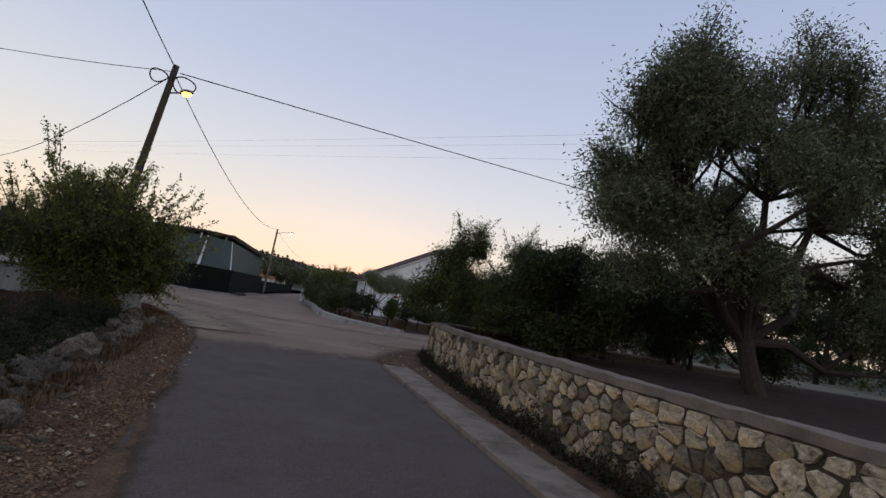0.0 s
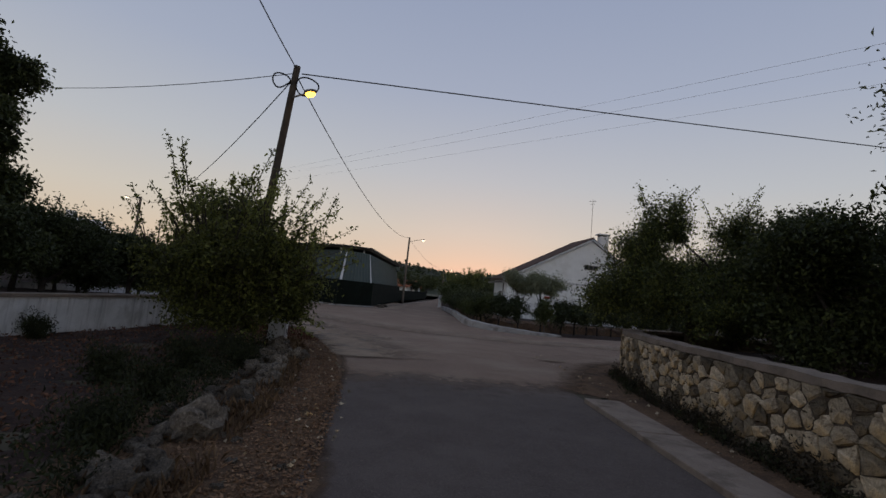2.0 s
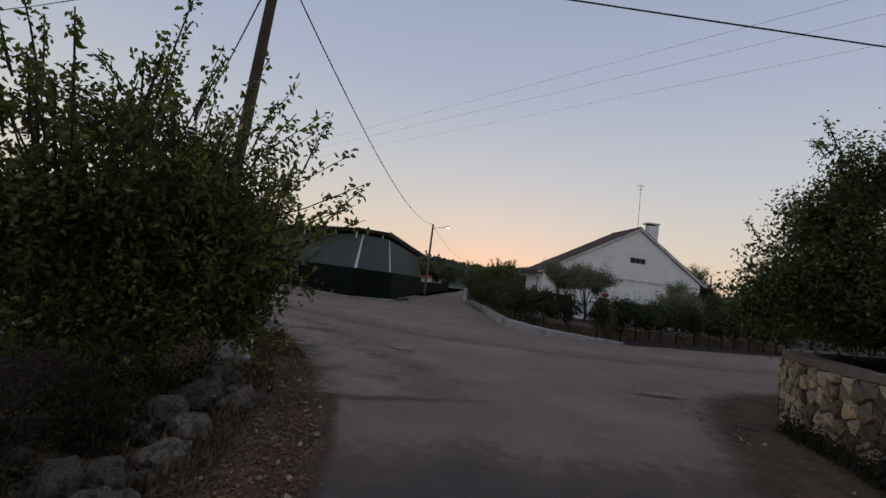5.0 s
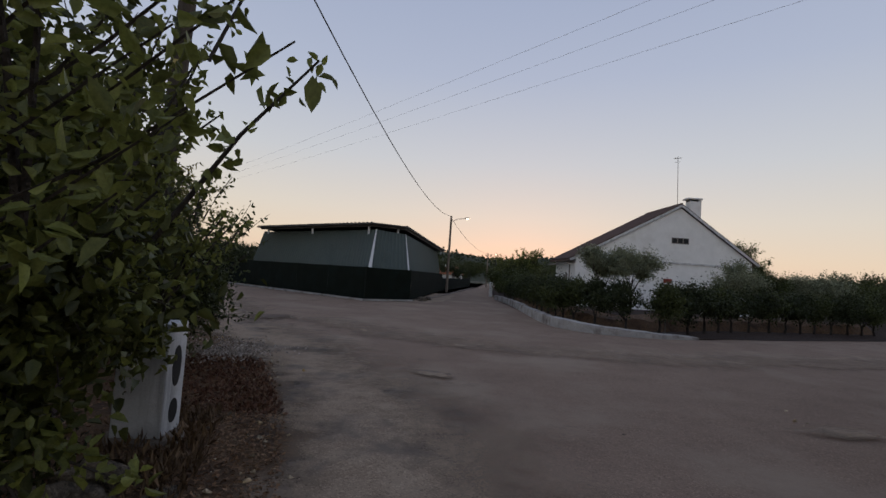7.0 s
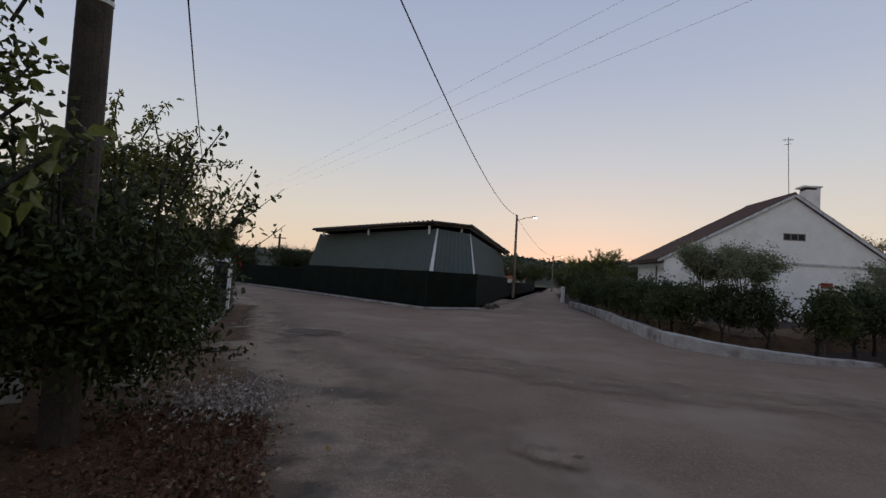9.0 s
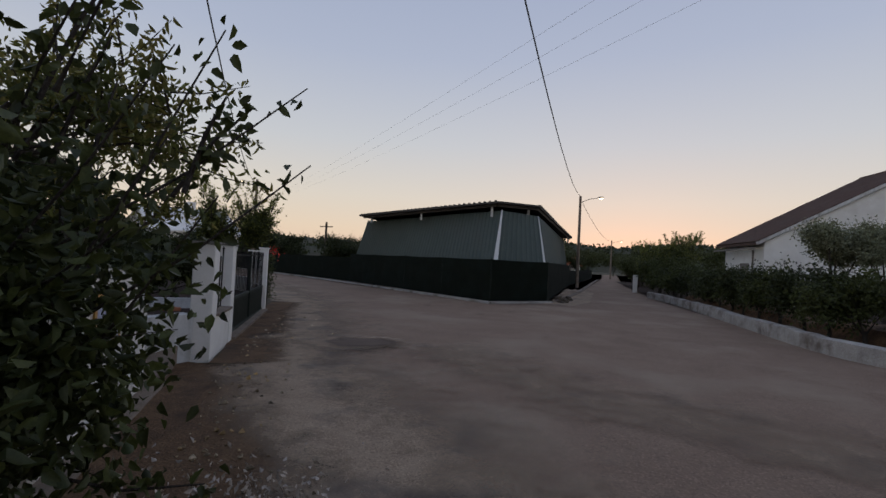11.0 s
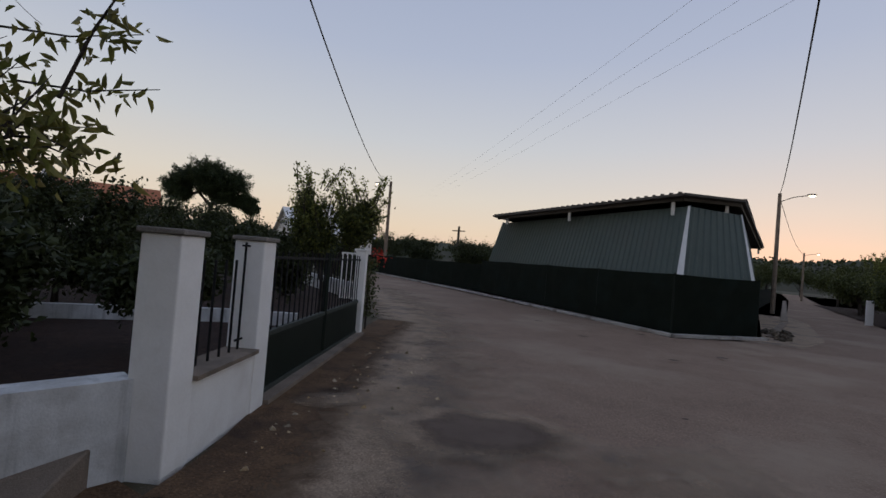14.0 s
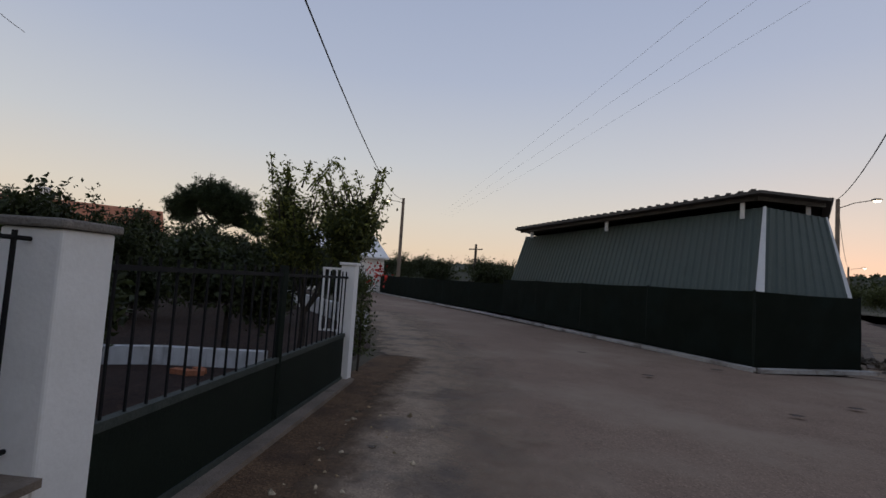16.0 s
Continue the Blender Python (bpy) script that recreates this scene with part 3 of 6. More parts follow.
for x, y, r in ((-9.0, 32.8, 0.2), (-7.3, 31.0, 0.2), (-6.3, 33.0, 0.22), (-5.3, 29.6, 0.18), (-4.5, 30.9, 0.2), (-11.4, 31.4, 0.2), (-1.2, 17.5, 0.1), (0.6, 15.2, 0.05), (-8.6, 25.0, 0.07), (-4.9, 25.6, 0.08), (-2.6, 27.4, 0.12), (1.3, 23.2, 0.1)):
    worn_spot("oil_spot", "small dark stain on the road", x, y, r * 0.8, r * 0.5, 25, M_SPOT_THIN, 0.05, 0.8)

# ploughed field
bm = bmesh.new()
gx, gy = 34, 90
grid = [[bm.verts.new((x0, y0, 0)) for x0 in np.linspace(-9.8, -2.5, gx)] for y0 in np.linspace(-4, 17.2, gy)]
for row in grid:
    for v in row:
        x, y = v.co.x, v.co.y
        edge = min(1, max(0, (np.interp(y, (-8, 2, 7, 11.5, 14, 15.5, 16.8, 17.4), (-2.6, -2.9, -3.2, -3.7, -4.4, -5.3, -6.3, -8.2)) + 0.1 - x) / 0.5))
        v.co.z = -0.02 + edge * (0.05 + 0.09 * noise.noise(Vector((x * 1.7, y * 1.7, 3))) + 0.05 * noise.noise(Vector((x * 5, y * 5, 9))))
for a, b in zip(grid, grid[1:]):
    for k in range(gx - 1):
        bm.faces.new((a[k], a[k + 1], b[k + 1], b[k]))
tagged(part("field", bm, M_SOIL), "bare reddish-brown ploughed soil", "field", kind="structure")

# raised garden behind the stone wall
WALL = [(4.6, -8), (4.1, -2), (3.78, 2), (3.62, 4.5), (3.64, 6.5), (3.76, 8.5), (3.92, 10.5), (4.1, 12.2), (4.45, 13.8), (5.1, 15.2), (6.1, 16.3), (7.6, 17.1), (10, 17.8), (14, 18.8), (30, 22.5)]
WLINE = [Vector((*p, 0)) for p in [q[:2] for q in smooth_line(WALL, 8)]]
bm = bmesh.new()
rows = []
for k in range(9):
    d = [0.35, 1, 2, 4, 7, 11, 17, 26, 60][k]
    row = []
    for i, p in enumerate(WLINE):
        t = (WLINE[min(i + 1, len(WLINE) - 1)] - WLINE[max(i - 1, 0)]).normalized()
        n = Vector((t.y, -t.x, 0)).lerp(Vector((0.9, -0.45, 0)), min(1, d / 6)).normalized()
        q = p + n * d
        row.append(bm.verts.new((q.x, q.y, 0.72 + 0.035 * d + (0.05 * noise.noise(q * 0.9) if k else 0))))
    rows.append(row)
for a, b in zip(rows, rows[1:]):
    for i in range(len(a) - 1):
        bm.faces.new((a[i], b[i], b[i + 1], a[i + 1]))
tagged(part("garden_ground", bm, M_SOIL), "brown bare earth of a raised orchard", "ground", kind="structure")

# ---- stone wall ----
SLEN = [0.0]
for a, b in zip(WLINE, WLINE[1:]):
    SLEN.append(SLEN[-1] + (b - a).length)


def on_wall(s):
    i = max(0, min(len(WLINE) - 2, int(np.searchsorted(SLEN, s)) - 1))
    a, b = WLINE[i], WLINE[i + 1]
    t = (b - a).normalized()
    return a.lerp(b, (s - SLEN[i]) / (SLEN[i + 1] - SLEN[i])), t


def wall_ring(bm, i, d0, d1, z0, z1):
    p = WLINE[i]
    t = (WLINE[min(i + 1, len(WLINE) - 1)] - WLINE[max(i - 1, 0)]).normalized()
    n = Vector((t.y, -t.x, 0))
    return [bm.verts.new(p + n * d + Vector((0, 0, z))) for d, z in ((d0, z0), (d1, z0), (d1, z1), (d0, z1))]


def wall_body(d0, d1, z0, z1):
    bm = bmesh.new()
    rs = [wall_ring(bm, i, d0, d1, z0, z1) for i in range(len(WLINE))]
    for a, b in zip(rs, rs[1:]):
        for k in range(4):
            bm.faces.new((a[k], a[(k + 1) % 4], b[(k + 1) % 4], b[k]))
    return bm


stone_wall = thing("stone_wall", "curved rubble limestone wall with a pale cement coping", "wall", kind="structure")
part("core", wall_body(0.008, 0.40, -0.2, 1.05), M_MORTAR, stone_wall, "brown earthy mortar")
bm = wall_body(-0.015, 0.45, 1.05, 1.145)
bmesh.ops.subdivide_edges(bm, edges=bm.edges[:], cuts=3, use_grid_fill=True)
for v in bm.verts:
    v.co += noise.noise_vector(v.co * 5) * 0.016 + Vector((0, 0, 0.012 * noise.noise(v.co * 1.3)))
part("coping", bm, M_CONC, stone_wall, "rounded cement coping")


def cell(site, others, x0, x1, z0, z1):
    """The Voronoi cell of a site within a strip."""
    poly = [(max(x0, site[0] - 0.6), z0), (min(x1, site[0] + 0.6), z0), (min(x1, site[0] + 0.6), z1), (max(x0, site[0] - 0.6), z1)]
    for o in others:
        nx, nz = o[0] - site[0], o[1] - site[1]
        c = (nx * (o[0] + site[0]) + nz * (o[1] + site[1])) / 2
        res = []
        for a, b in zip(poly, poly[1:] + poly[:1]):
            da, db = nx * a[0] + nz * a[1] - c, nx * b[0] + nz * b[1] - c
            if da <= 0:
                res.append(a)
            if (da < 0 < db) or (db < 0 < da):
                t = da / (da - db)
                res.append((a[0] + (b[0] - a[0]) * t, a[1] + (b[1] - a[1]) * t))
        poly = res
        if len(poly) < 3:
            return []
    return poly


def stone_geo(poly, c, rng, proud=0.032):
    """A block with a chamfered, uneven face over the cell, in a frame of along, out, up."""
    n = len(poly)
    joint = rng.choice([0.004, 0.008, 0.014, 0.024])
    # cut the corners a little
    pts = []
    for i in range(n):
        a, p, b = poly[i - 1], poly[i], poly[(i + 1) % n]
        for q in (a, b):
            l = math.hypot(q[0] - p[0], q[1] - p[1])
            k = min(0.26, 0.024 / max(l, 1e-3))
            pts.append((p[0] + (q[0] - p[0]) * k, p[1] + (q[1] - p[1]) * k))
    vs, fs = [], []
    m = len(pts)
    out = proud * rng.choice([0.1, 0.5, 0.9, 1.3])
    for shrink, y in ((joint, 0.075), (joint, -out * 0.45), (joint + 0.010, -out)):
        for p in pts:
            dx, dz = p[0] - c[0], p[1] - c[1]
            l = math.hypot(dx, dz)
            k = max(0.2, (l - shrink * 1.3) / l)
            vs.append((dx * k + rng.normal() * 0.009, y + (rng.normal() * 0.008 if y < 0 else 0), dz * k + rng.normal() * 0.008))
    vs.append((rng.normal() * 0.02, -out * rng.uniform(0.9, 1.2), rng.normal() * 0.02))
    for r in range(2):
        for k in range(m):
            fs.append((r * m + k, r * m + (k + 1) % m, (r + 1) * m + (k + 1) % m, (r + 1) * m + k))
    for k in range(m):
        fs.append((2 * m + k, 2 * m + (k + 1) % m, 3 * m))
    return vs, fs


def wall_stones():
    rng = np.random.default_rng(5)
    sites = []
    s0 = next(s for s, p in zip(SLEN, WLINE) if p.y > 0.5)
    s1 = next(s for s, p in zip(SLEN, WLINE) if p.x > 9.5)
    x = s0
    rows_z = [0.07, 0.25, 0.44, 0.63, 0.81, 0.98]
    for j, z in enumerate(rows_z):
        x = s0 + rng.uniform(0, 0.15)
        while x < s1:
            w = rng.choice([0.12, 0.18, 0.26, 0.36, 0.48], p=[0.2, 0.27, 0.27, 0.18, 0.08])
            sites.append((x + w / 2, z + rng.normal() * 0.05))
            x += w
    js_v, js_f = [], []
    count = 0
    for i, s in enumerate(sites):
        near = [o for k, o in enumerate(sites) if k != i and abs(o[0] - s[0]) < 0.9]
        poly = cell(s, near, s0, s1, -0.04, 1.04)
        if len(poly) < 3:
            continue
        c = (sum(p[0] for p in poly) / len(poly), sum(p[1] for p in poly) / len(poly))
        vs, fs = stone_geo(poly, c, rng)
        p, t = on_wall(c[0])
        n = Vector((t.y, -t.x, 0))
        m = Matrix(((t.x, n.x, 0, p.x), (t.y, n.y, 0, p.y), (0, 0, 1, c[1]), (0, 0, 0, 1)))
        if 2.6 < p.y < 14.0 and p.x < 5 and count < 300:
            ob = from_lists("stone", vs, fs, M_STONE, stone_wall)
            ob.matrix_basis = m
            count += 1
        else:
            b = len(js_v)
            js_v += [m @ Vector(v) for v in vs]
            js_f += [tuple(k + b for k in f) for f in fs]
    tagged(from_lists("far_stones", js_v, js_f, M_STONEJ, stone_wall), kind="stuff")


# ---- tumbled stones beside the field ----
STONES = []
for k in range(7):
    bm = lump(k + 1, 3, 0.42, (1.0, 0.75, 0.62))
    for v in bm.verts:
        q = v.co * 2.2 + Vector((k * 5.1, k, 0))
        v.co *= 1 - 0.22 * abs(noise.noise(q)) + 0.07 * noise.noise(q * 3.1)
    me = bpy.data.meshes.new("rock")
    bm.to_mesh(me)
    bm.free()
    me.materials.append(M_RUBBLE)
    STONES.append(me)


def rubble_line():
    rng = np.random.default_rng(8)
    t = thing("rubble_wall", "tumbled line of grey limestone rocks edging the field", "stone wall", kind="structure")
    line = smooth_line([(-2.15, 0.5), (-2.3, 3), (-2.42, 5.2), (-2.55, 7), (-2.75, 9.2), (-3.0, 11.3), (-3.15, 12.6), (-3.3, 13.5)], 6)
    for k in range(280):
        u = rng.uniform(0, len(line) - 1.001)
        p = line[int(u)].lerp(line[int(u) + 1], u % 1)
        r = rng.choice([0.035, 0.06, 0.09, 0.13, 0.19], p=[0.28, 0.28, 0.22, 0.15, 0.07])
        off = rng.normal() * (0.22 if r > 0.08 else 0.4)
        z = r * 0.3 + max(0, 0.22 - abs(off)) * rng.uniform(0, 0.9)
        m = Matrix.LocRotScale((p.x + off, p.y, z), Euler(rng.uniform(-0.6, 0.6, 3) + np.array([0, 0, rng.uniform(0, 6)])), (r, r * 1.1, r * 1.15))
        share("rock", STONES[k % 7], m, t)
    # a few larger blocks that lie out in front
    for k in range(10):
        y = 2.4 + k * 0.9 + rng.uniform(-0.4, 0.4)
        x = np.interp(y, (0, 5, 9, 12), (-2.2, -2.4, -2.7, -3.0)) + rng.normal() * 0.2
        r = rng.choice([0.11, 0.15, 0.2, 0.29])
        share("rock", STONES[(k * 3) % 7], Matrix.LocRotScale((x, y, r * 0.34), Euler((rng.uniform(-0.5, 0.5), rng.uniform(-0.5, 0.5), rng.uniform(0, 6))), (r, r * 0.9, r * 1.1)), t)


# ---- long white wall beside the field ----
def slab_wall(name, pts, th, h, mat, cap, label):
    t = thing(name, label, "wall", kind="structure")
    bm = bmesh.new()
    bc = bmesh.new()
    for a, b in zip(pts, pts[1:]):
        a3, b3 = Vector((*a, h / 2 - 0.1)), Vector((*b, h / 2 - 0.1))
        beam(bm, a3, b3, th, h + 0.2)
        d = (b3 - a3).normalized() * 0.01
        if cap:
            beam(bc, Vector((*a, h + 0.03)) - d, Vector((*b, h + 0.03)) + d, th + 0.05, 0.06)
    part("wall_body", bm, mat, t)
    if cap:
        part("coping", bc, cap, t)
    else:
        bc.free()
    return t


slab_wall("wall_field", [(-10.4, -5), (-7.98, 9.7), (-7.25, 13), (-6.5, 16.9)], 0.2, 0.72, M_LIME, M_CONC, "long low whitewashed wall with grey rain streaks")

# ---- tiled wall fountain ----


def fountain():
    t = thing("wall_fountain", "white-tiled wall fountain with a painted tile panel and brass tap", "fountain", kind="")
    a = math.atan2(-0.846, 0.532)
    t.matrix_basis = Matrix.Translation((-7.40, 20.10, 0)) @ Matrix.Rotation(a, 4, "Z")
    # along x, front towards +y
    prof = [(0, -0.05), (2.3, -0.05), (2.3, 1.03), (1.9, 1.05), (1.68, 1.32), (0.62, 1.32), (0.4, 1.05), (0, 1.03)]
    bm = bmesh.new()
    f = [bm.verts.new((x, 0, z)) for x, z in prof]
    b = [bm.verts.new((x, -0.32, z)) for x, z in prof]
    bm.faces.new(f[::-1])
    bm.faces.new(b)
    for k in range(len(f)):
        bm.faces.new((f[k], f[(k + 1) % len(f)], b[(k + 1) % len(f)], b[k]))
    bmesh.ops.recalc_face_normals(bm, faces=bm.faces)
    part("body", bm, M_GROUT, t, "grey masonry core")
    rng = np.random.default_rng(4)
    for i in range(12):
        for j in range(7):
            x0, z0 = i * 0.192 + 0.003, j * 0.19 + 0.003 - 0.03
            x1, z1 = x0 + 0.187, z0 + 0.185
            zt = 1.32
            xm = (x0 + x1) / 2
            for lo, hi in ((0.0, 0.4), (1.9, 2.4)):
                if lo <= xm <= hi:
                    zt = 1.04
            if 0.84 < xm < 1.46 and 0.66 < (z0 + z1) / 2 < 1.16:
                continue
            if z0 > zt - 0.05:
                continue
            z1 = min(z1, zt)
            if x1 > 2.3:
                continue
            bm = bmesh.new()
            if rng.random() < 0.14:
                # a chipped corner
                c = 0.03 + 0.03 * rng.random()
                pts = [(x0, z0), (x1 - c, z0), (x1, z0 + c * 1.5), (x1, z1), (x0, z1)]
            else:
                pts = [(x0, z0), (x1, z0), (x1, z1), (x0, z1)]
            if 0.4 < xm < 0.62 and z1 > 1.05:
                pts = [(x0, z0), (x1, z0), (x1, min(z1, 1.05 + (x1 - 0.4) * 1.2)), (x0, max(z0 + 0.01, min(z1, 1.05 + (x0 - 0.4) * 1.2)))]
            d = 0.010 + rng.normal() * 0.0015
            fr = [bm.verts.new((x, d, z)) for x, z in pts]
            bk = [bm.verts.new((x, 0.001, z)) for x, z in pts]
            bm.faces.new(fr[::-1])
            for k in range(len(fr)):
                bm.faces.new((fr[k], fr[(k + 1) % len(fr)], bk[(k + 1) % len(fr)], bk[k]))
            bmesh.ops.recalc_face_normals(bm, faces=bm.faces)
            part("tile", bm, M_TILEW, t)
    # painted panel: yellow border, blue ground, a plain ochre shape
    pm = material("panel_border", (0.50, 0.33, 0.08), (0.36, 0.16, 0.05), 18, 0.35, 0, fine=80)
    bm = bmesh.new()
    for q in ((0.84, 0.68, 0.89, 1.17), (1.41, 0.68, 1.46, 1.17), (0.89, 1.12, 1.41, 1.17), (0.89, 0.68, 1.41, 0.73)):
        box(bm, q[0], 0.001, q[1], q[2], 0.016, q[3])
    panel = part("tile_panel", bm, pm, t, "glazed picture panel with a yellow and brown border")
    bm = boxed(0.89, 0.001, 0.73, 1.41, 0.012, 1.12)
    part("panel_field", bm, material("panel_blue", (0.30, 0.34, 0.52), (0.52, 0.55, 0.66), 7, 0.3, 0, fine=40), panel)
    bm = bmesh.new()
    box(bm, 1.08, 0.012, 0.76, 1.22, 0.016, 1.0, 0.003)
    box(bm, 1.11, 0.012, 1.0, 1.19, 0.016, 1.07, 0.003)
    part("panel_shape", bm, material("panel_ochre", (0.58, 0.42, 0.07), (0.40, 0.20, 0.06), 16, 0.3, 0, fine=60), panel)
    bm = bmesh.new()
    tube(bm, [(0.96, 0.0, 0.52), (0.96, 0.10, 0.52), (0.96, 0.15, 0.50), (0.96, 0.16, 0.45)], [0.018, 0.018, 0.018, 0.015], 8)
    beam(bm, (0.91, 0.07, 0.56), (1.01, 0.07, 0.56), 0.012, 0.012)
    tube(bm, [(0.96, 0.07, 0.52), (0.96, 0.07, 0.565)], 0.01, 6)
    part("tap", bm, M_IRON, t, "dark old water tap")
    for k in range(46):
        # dark chips where the glaze has broken off, most at the joints
        x0, z0 = round(rng.uniform(0.1, 2.2) / 0.192) * 0.192 + rng.normal() * 0.012, round(rng.uniform(0.05, 0.95) / 0.19) * 0.19 - 0.03 + rng.normal() * 0.012
        if 0.8 < x0 < 1.5 and z0 > 0.62:
            continue
        bm = bmesh.new()
        r0, el = rng.uniform(0.006, 0.022), rng.uniform(0.5, 1.8)
        bm.faces.new([bm.verts.new((x0 + math.cos(a2) * r0 * el * rng.uniform(0.5, 1.2), 0.0165, z0 + math.sin(a2) * r0 / el * rng.uniform(0.5, 1.3))) for a2 in [i * math.pi / 3.5 for i in range(7)]])
        bmesh.ops.solidify(bm, geom=bm.faces[:], thickness=0.002)
        part("chip", bm, M_MORTAR, t, "dark chip in the glaze")
    bm = boxed(-0.3, -0.1, -0.05, 2.4, 0.2, 0.04, 0.02)
    part("plinth", bm, M_CONC, t, "broken concrete plinth")
    return t


# ---- gate, pillars and railing ----


def pillar(x, y, w, h, turn, label):
    t = thing("gate_pillar", label, "pillar", (x, y, 0), "gate pillars")
    t.rotation_euler[2] = turn
    part("shaft", boxed(-w / 2, -w / 2, -0.1, w / 2, w / 2, h - 0.05, 0.012), M_WHITE, t)
    part("cap", boxed(-w / 2 - 0.022, -w / 2 - 0.022, h - 0.048, w / 2 + 0.022, w / 2 + 0.022, h - 0.008, 0.01), M_CAPST, t, "weathered grey stone cap")
    return t


GT = math.atan2(22.82 - 21.45, -8.43 + 7.70)          # along the front
gu = Vector((math.cos(GT), math.sin(GT), 0))
gn = Vector((math.sin(GT), -math.cos(GT), 0))       # towards the road
P1 = Vector((-7.70, 21.45, 0.05)) - gn * 0.14 + gu * 0.14
P2 = Vector((-8.43, 22.82, 0.05)) - gn * 0.14 - gu * 0.14


def frontage():
    pillar(P1.x, P1.y, 0.28, 1.66, GT, "white painted corner gate pillar with a stone cap")
    pillar(P2.x, P2.y, 0.28, 1.67, GT, "white painted gate pillar with a stone cap")
    # short wall with a barred opening
    t = thing("wall_front", "short white wall with a sloped sill below iron bars", "wall", kind="structure")
    a, b = P1 + gu * 0.138, P2 - gu * 0.138
    bm = bmesh.new()
    beam(bm, Vector((a.x, a.y, 0.25)) - gn * 0.004, Vector((b.x, b.y, 0.25)) - gn * 0.004, 0.26, 0.70)
    part("wall_body", bm, M_WHITE, t)
    bm = bmesh.new()
    beam(bm, Vector((a.x, a.y, 0.615)) + gn * 0.015, Vector((b.x, b.y, 0.615)) + gn * 0.015, 0.32, 0.035)
    part("sill", bm, M_CONC, t, "pale cement sill")
    r = thing("window_railing", "plain black iron bars between white pillars", "railing", group="")
    for k in (0.5, 1.5, 2.5, 3.5, 4.5, 5.4):
        p = a.lerp(b, k / 5.8)
        bm = bmesh.new()
        tube(bm, [(p.x, p.y, 0.63), (p.x, p.y, 1.60 if k > 5 else 1.44)], 0.011, 6)
        part("bar", bm, M_IRON, r)
    for z in (0.67, 1.52):
        bm = bmesh.new()
        p = a.lerp(b, 5.4 / 5.8)
        tube(bm, [p - gu * 0.06 + Vector((0, 0, z)), b + gu * 0.01 + Vector((0, 0, z))], 0.011, 6)
        part("hinge_pin", bm, M_IRON, r)
    # wall running back from the corner pillar
    slab_wall("wall_side", [(P1.x - 0.12, P1.y - 0.15), (-8.25, 20.2), (-8.15, 18.4), (-6.6, 17.2)], 0.22, 0.66, M_LIME, None, "low stained white garden wall beside the gate")
    # sliding gate
    e = Vector((-10.46, 26.66, 0.05)) - gn * 0.1
    s = P2 + gu * 0.145 + gn * 0.02
    g = thing("gate", "dark green sheet-metal gate with upright iron bars", "gate")
    d = (e - s).normalized()
    nn = Vector((d.y, -d.x, 0))
    bm = bmesh.new()
    beam(bm, s + Vector((0, 0, 0.34)), e + Vector((0, 0, 0.32)), 0.03, 0.58)
    part("sheet_panel", bm, M_GATE, g)
    bm = bmesh.new()
    for z in (0.06, 0.64):
        beam(bm, s + Vector((0, 0, z)), e + Vector((0, 0, z - 0.02)), 0.06, 0.05)
    part("gate_frame", bm, M_RAIL, g, "grey-green frame rails, coloured lighter as if catching sky light")
    bm = bmesh.new()
    beam(bm, s + Vector((0, 0, 1.42)), e + Vector((0, 0, 1.40)), 0.03, 0.03)
    part("top_rail", bm, M_IRON, g)
    L = (e - s).length
    k = int(L / 0.155)
    for i in range(1, k):
        p = s + d * (L * i / k)
        bm = bmesh.new()
        tube(bm, [p + Vector((0, 0, 0.64)), p + Vector((0, 0, 1.48))], 0.009, 6)
        part("bar", bm, M_IRON, g)
    m = s.lerp(e, 0.5)
    bm = bmesh.new()
    beam(bm, m + Vector((0, 0, 0.1)), m + Vector((0, 0, 1.5)), 0.07, 0.05)
    part("centre_post", bm, M_GATE, g)
    bm = bmesh.new()
    beam(bm, s + nn * 0.06 + Vector((0, 0, 0.0)), e + nn * 0.06 + Vector((0, 0, 0.0)), 0.22, 0.07)
    tagged(part("gate_sill", bm, M_CONC), "pale concrete sill under the gate", "sill", kind="structure")
    # slim end post with white bars
    q = thing("gate_post", "slim white post with short white bars beside it", "post", (e.x, e.y, 0))
    q.rotation_euler[2] = GT
    part("shaft", boxed(-0.09, -0.1, -0.1, 0.11, 0.1, 1.62, 0.01), M_WHITE, q)
    part("cap", boxed(-0.11, -0.12, 1.62, 0.13, 0.12, 1.66, 0.008), M_WHITE, q)
    for i in range(3):
        part("bar", boxed(-0.012, 0.17 + i * 0.09, 0.72, 0.012, 0.20 + i * 0.09, 1.55), M_WHITE, q, "white bar")
    for z in (0.70, 1.55):
        part("bar_frame", boxed(-0.015, 0.1, z, 0.015, 0.385, z + 0.03), M_WHITE, q)
    # concrete ramp at the foot of the side wall
    r = thing("ramp", "small sloping concrete gutter block beside the wall", "ramp")
    bm = bmesh.new()
    vs = box(bm, -0.16, -0.55, -0.05, 0.16, 0.55, 0.34, 0.0)
    for v in bm.verts:
        if v.co.y < 0 and v.co.z > 0.2:
            v.co.z = 0.06
    bmesh.ops.bevel(bm, geom=bm.edges[:], offset=0.012, segments=1, affect="EDGES")
    part("block", bm, M_CONC, r)
    r.matrix_basis = pose(-7.93, 20.85, 0, 0, 0, 35)
    rng = np.random.default_rng(14)
    q = thing("rubble_heap", "dark heap of broken stones at the wall's foot", "rubble")
    for k in range(34):
        k2 = rng.uniform(0.03, 0.09)
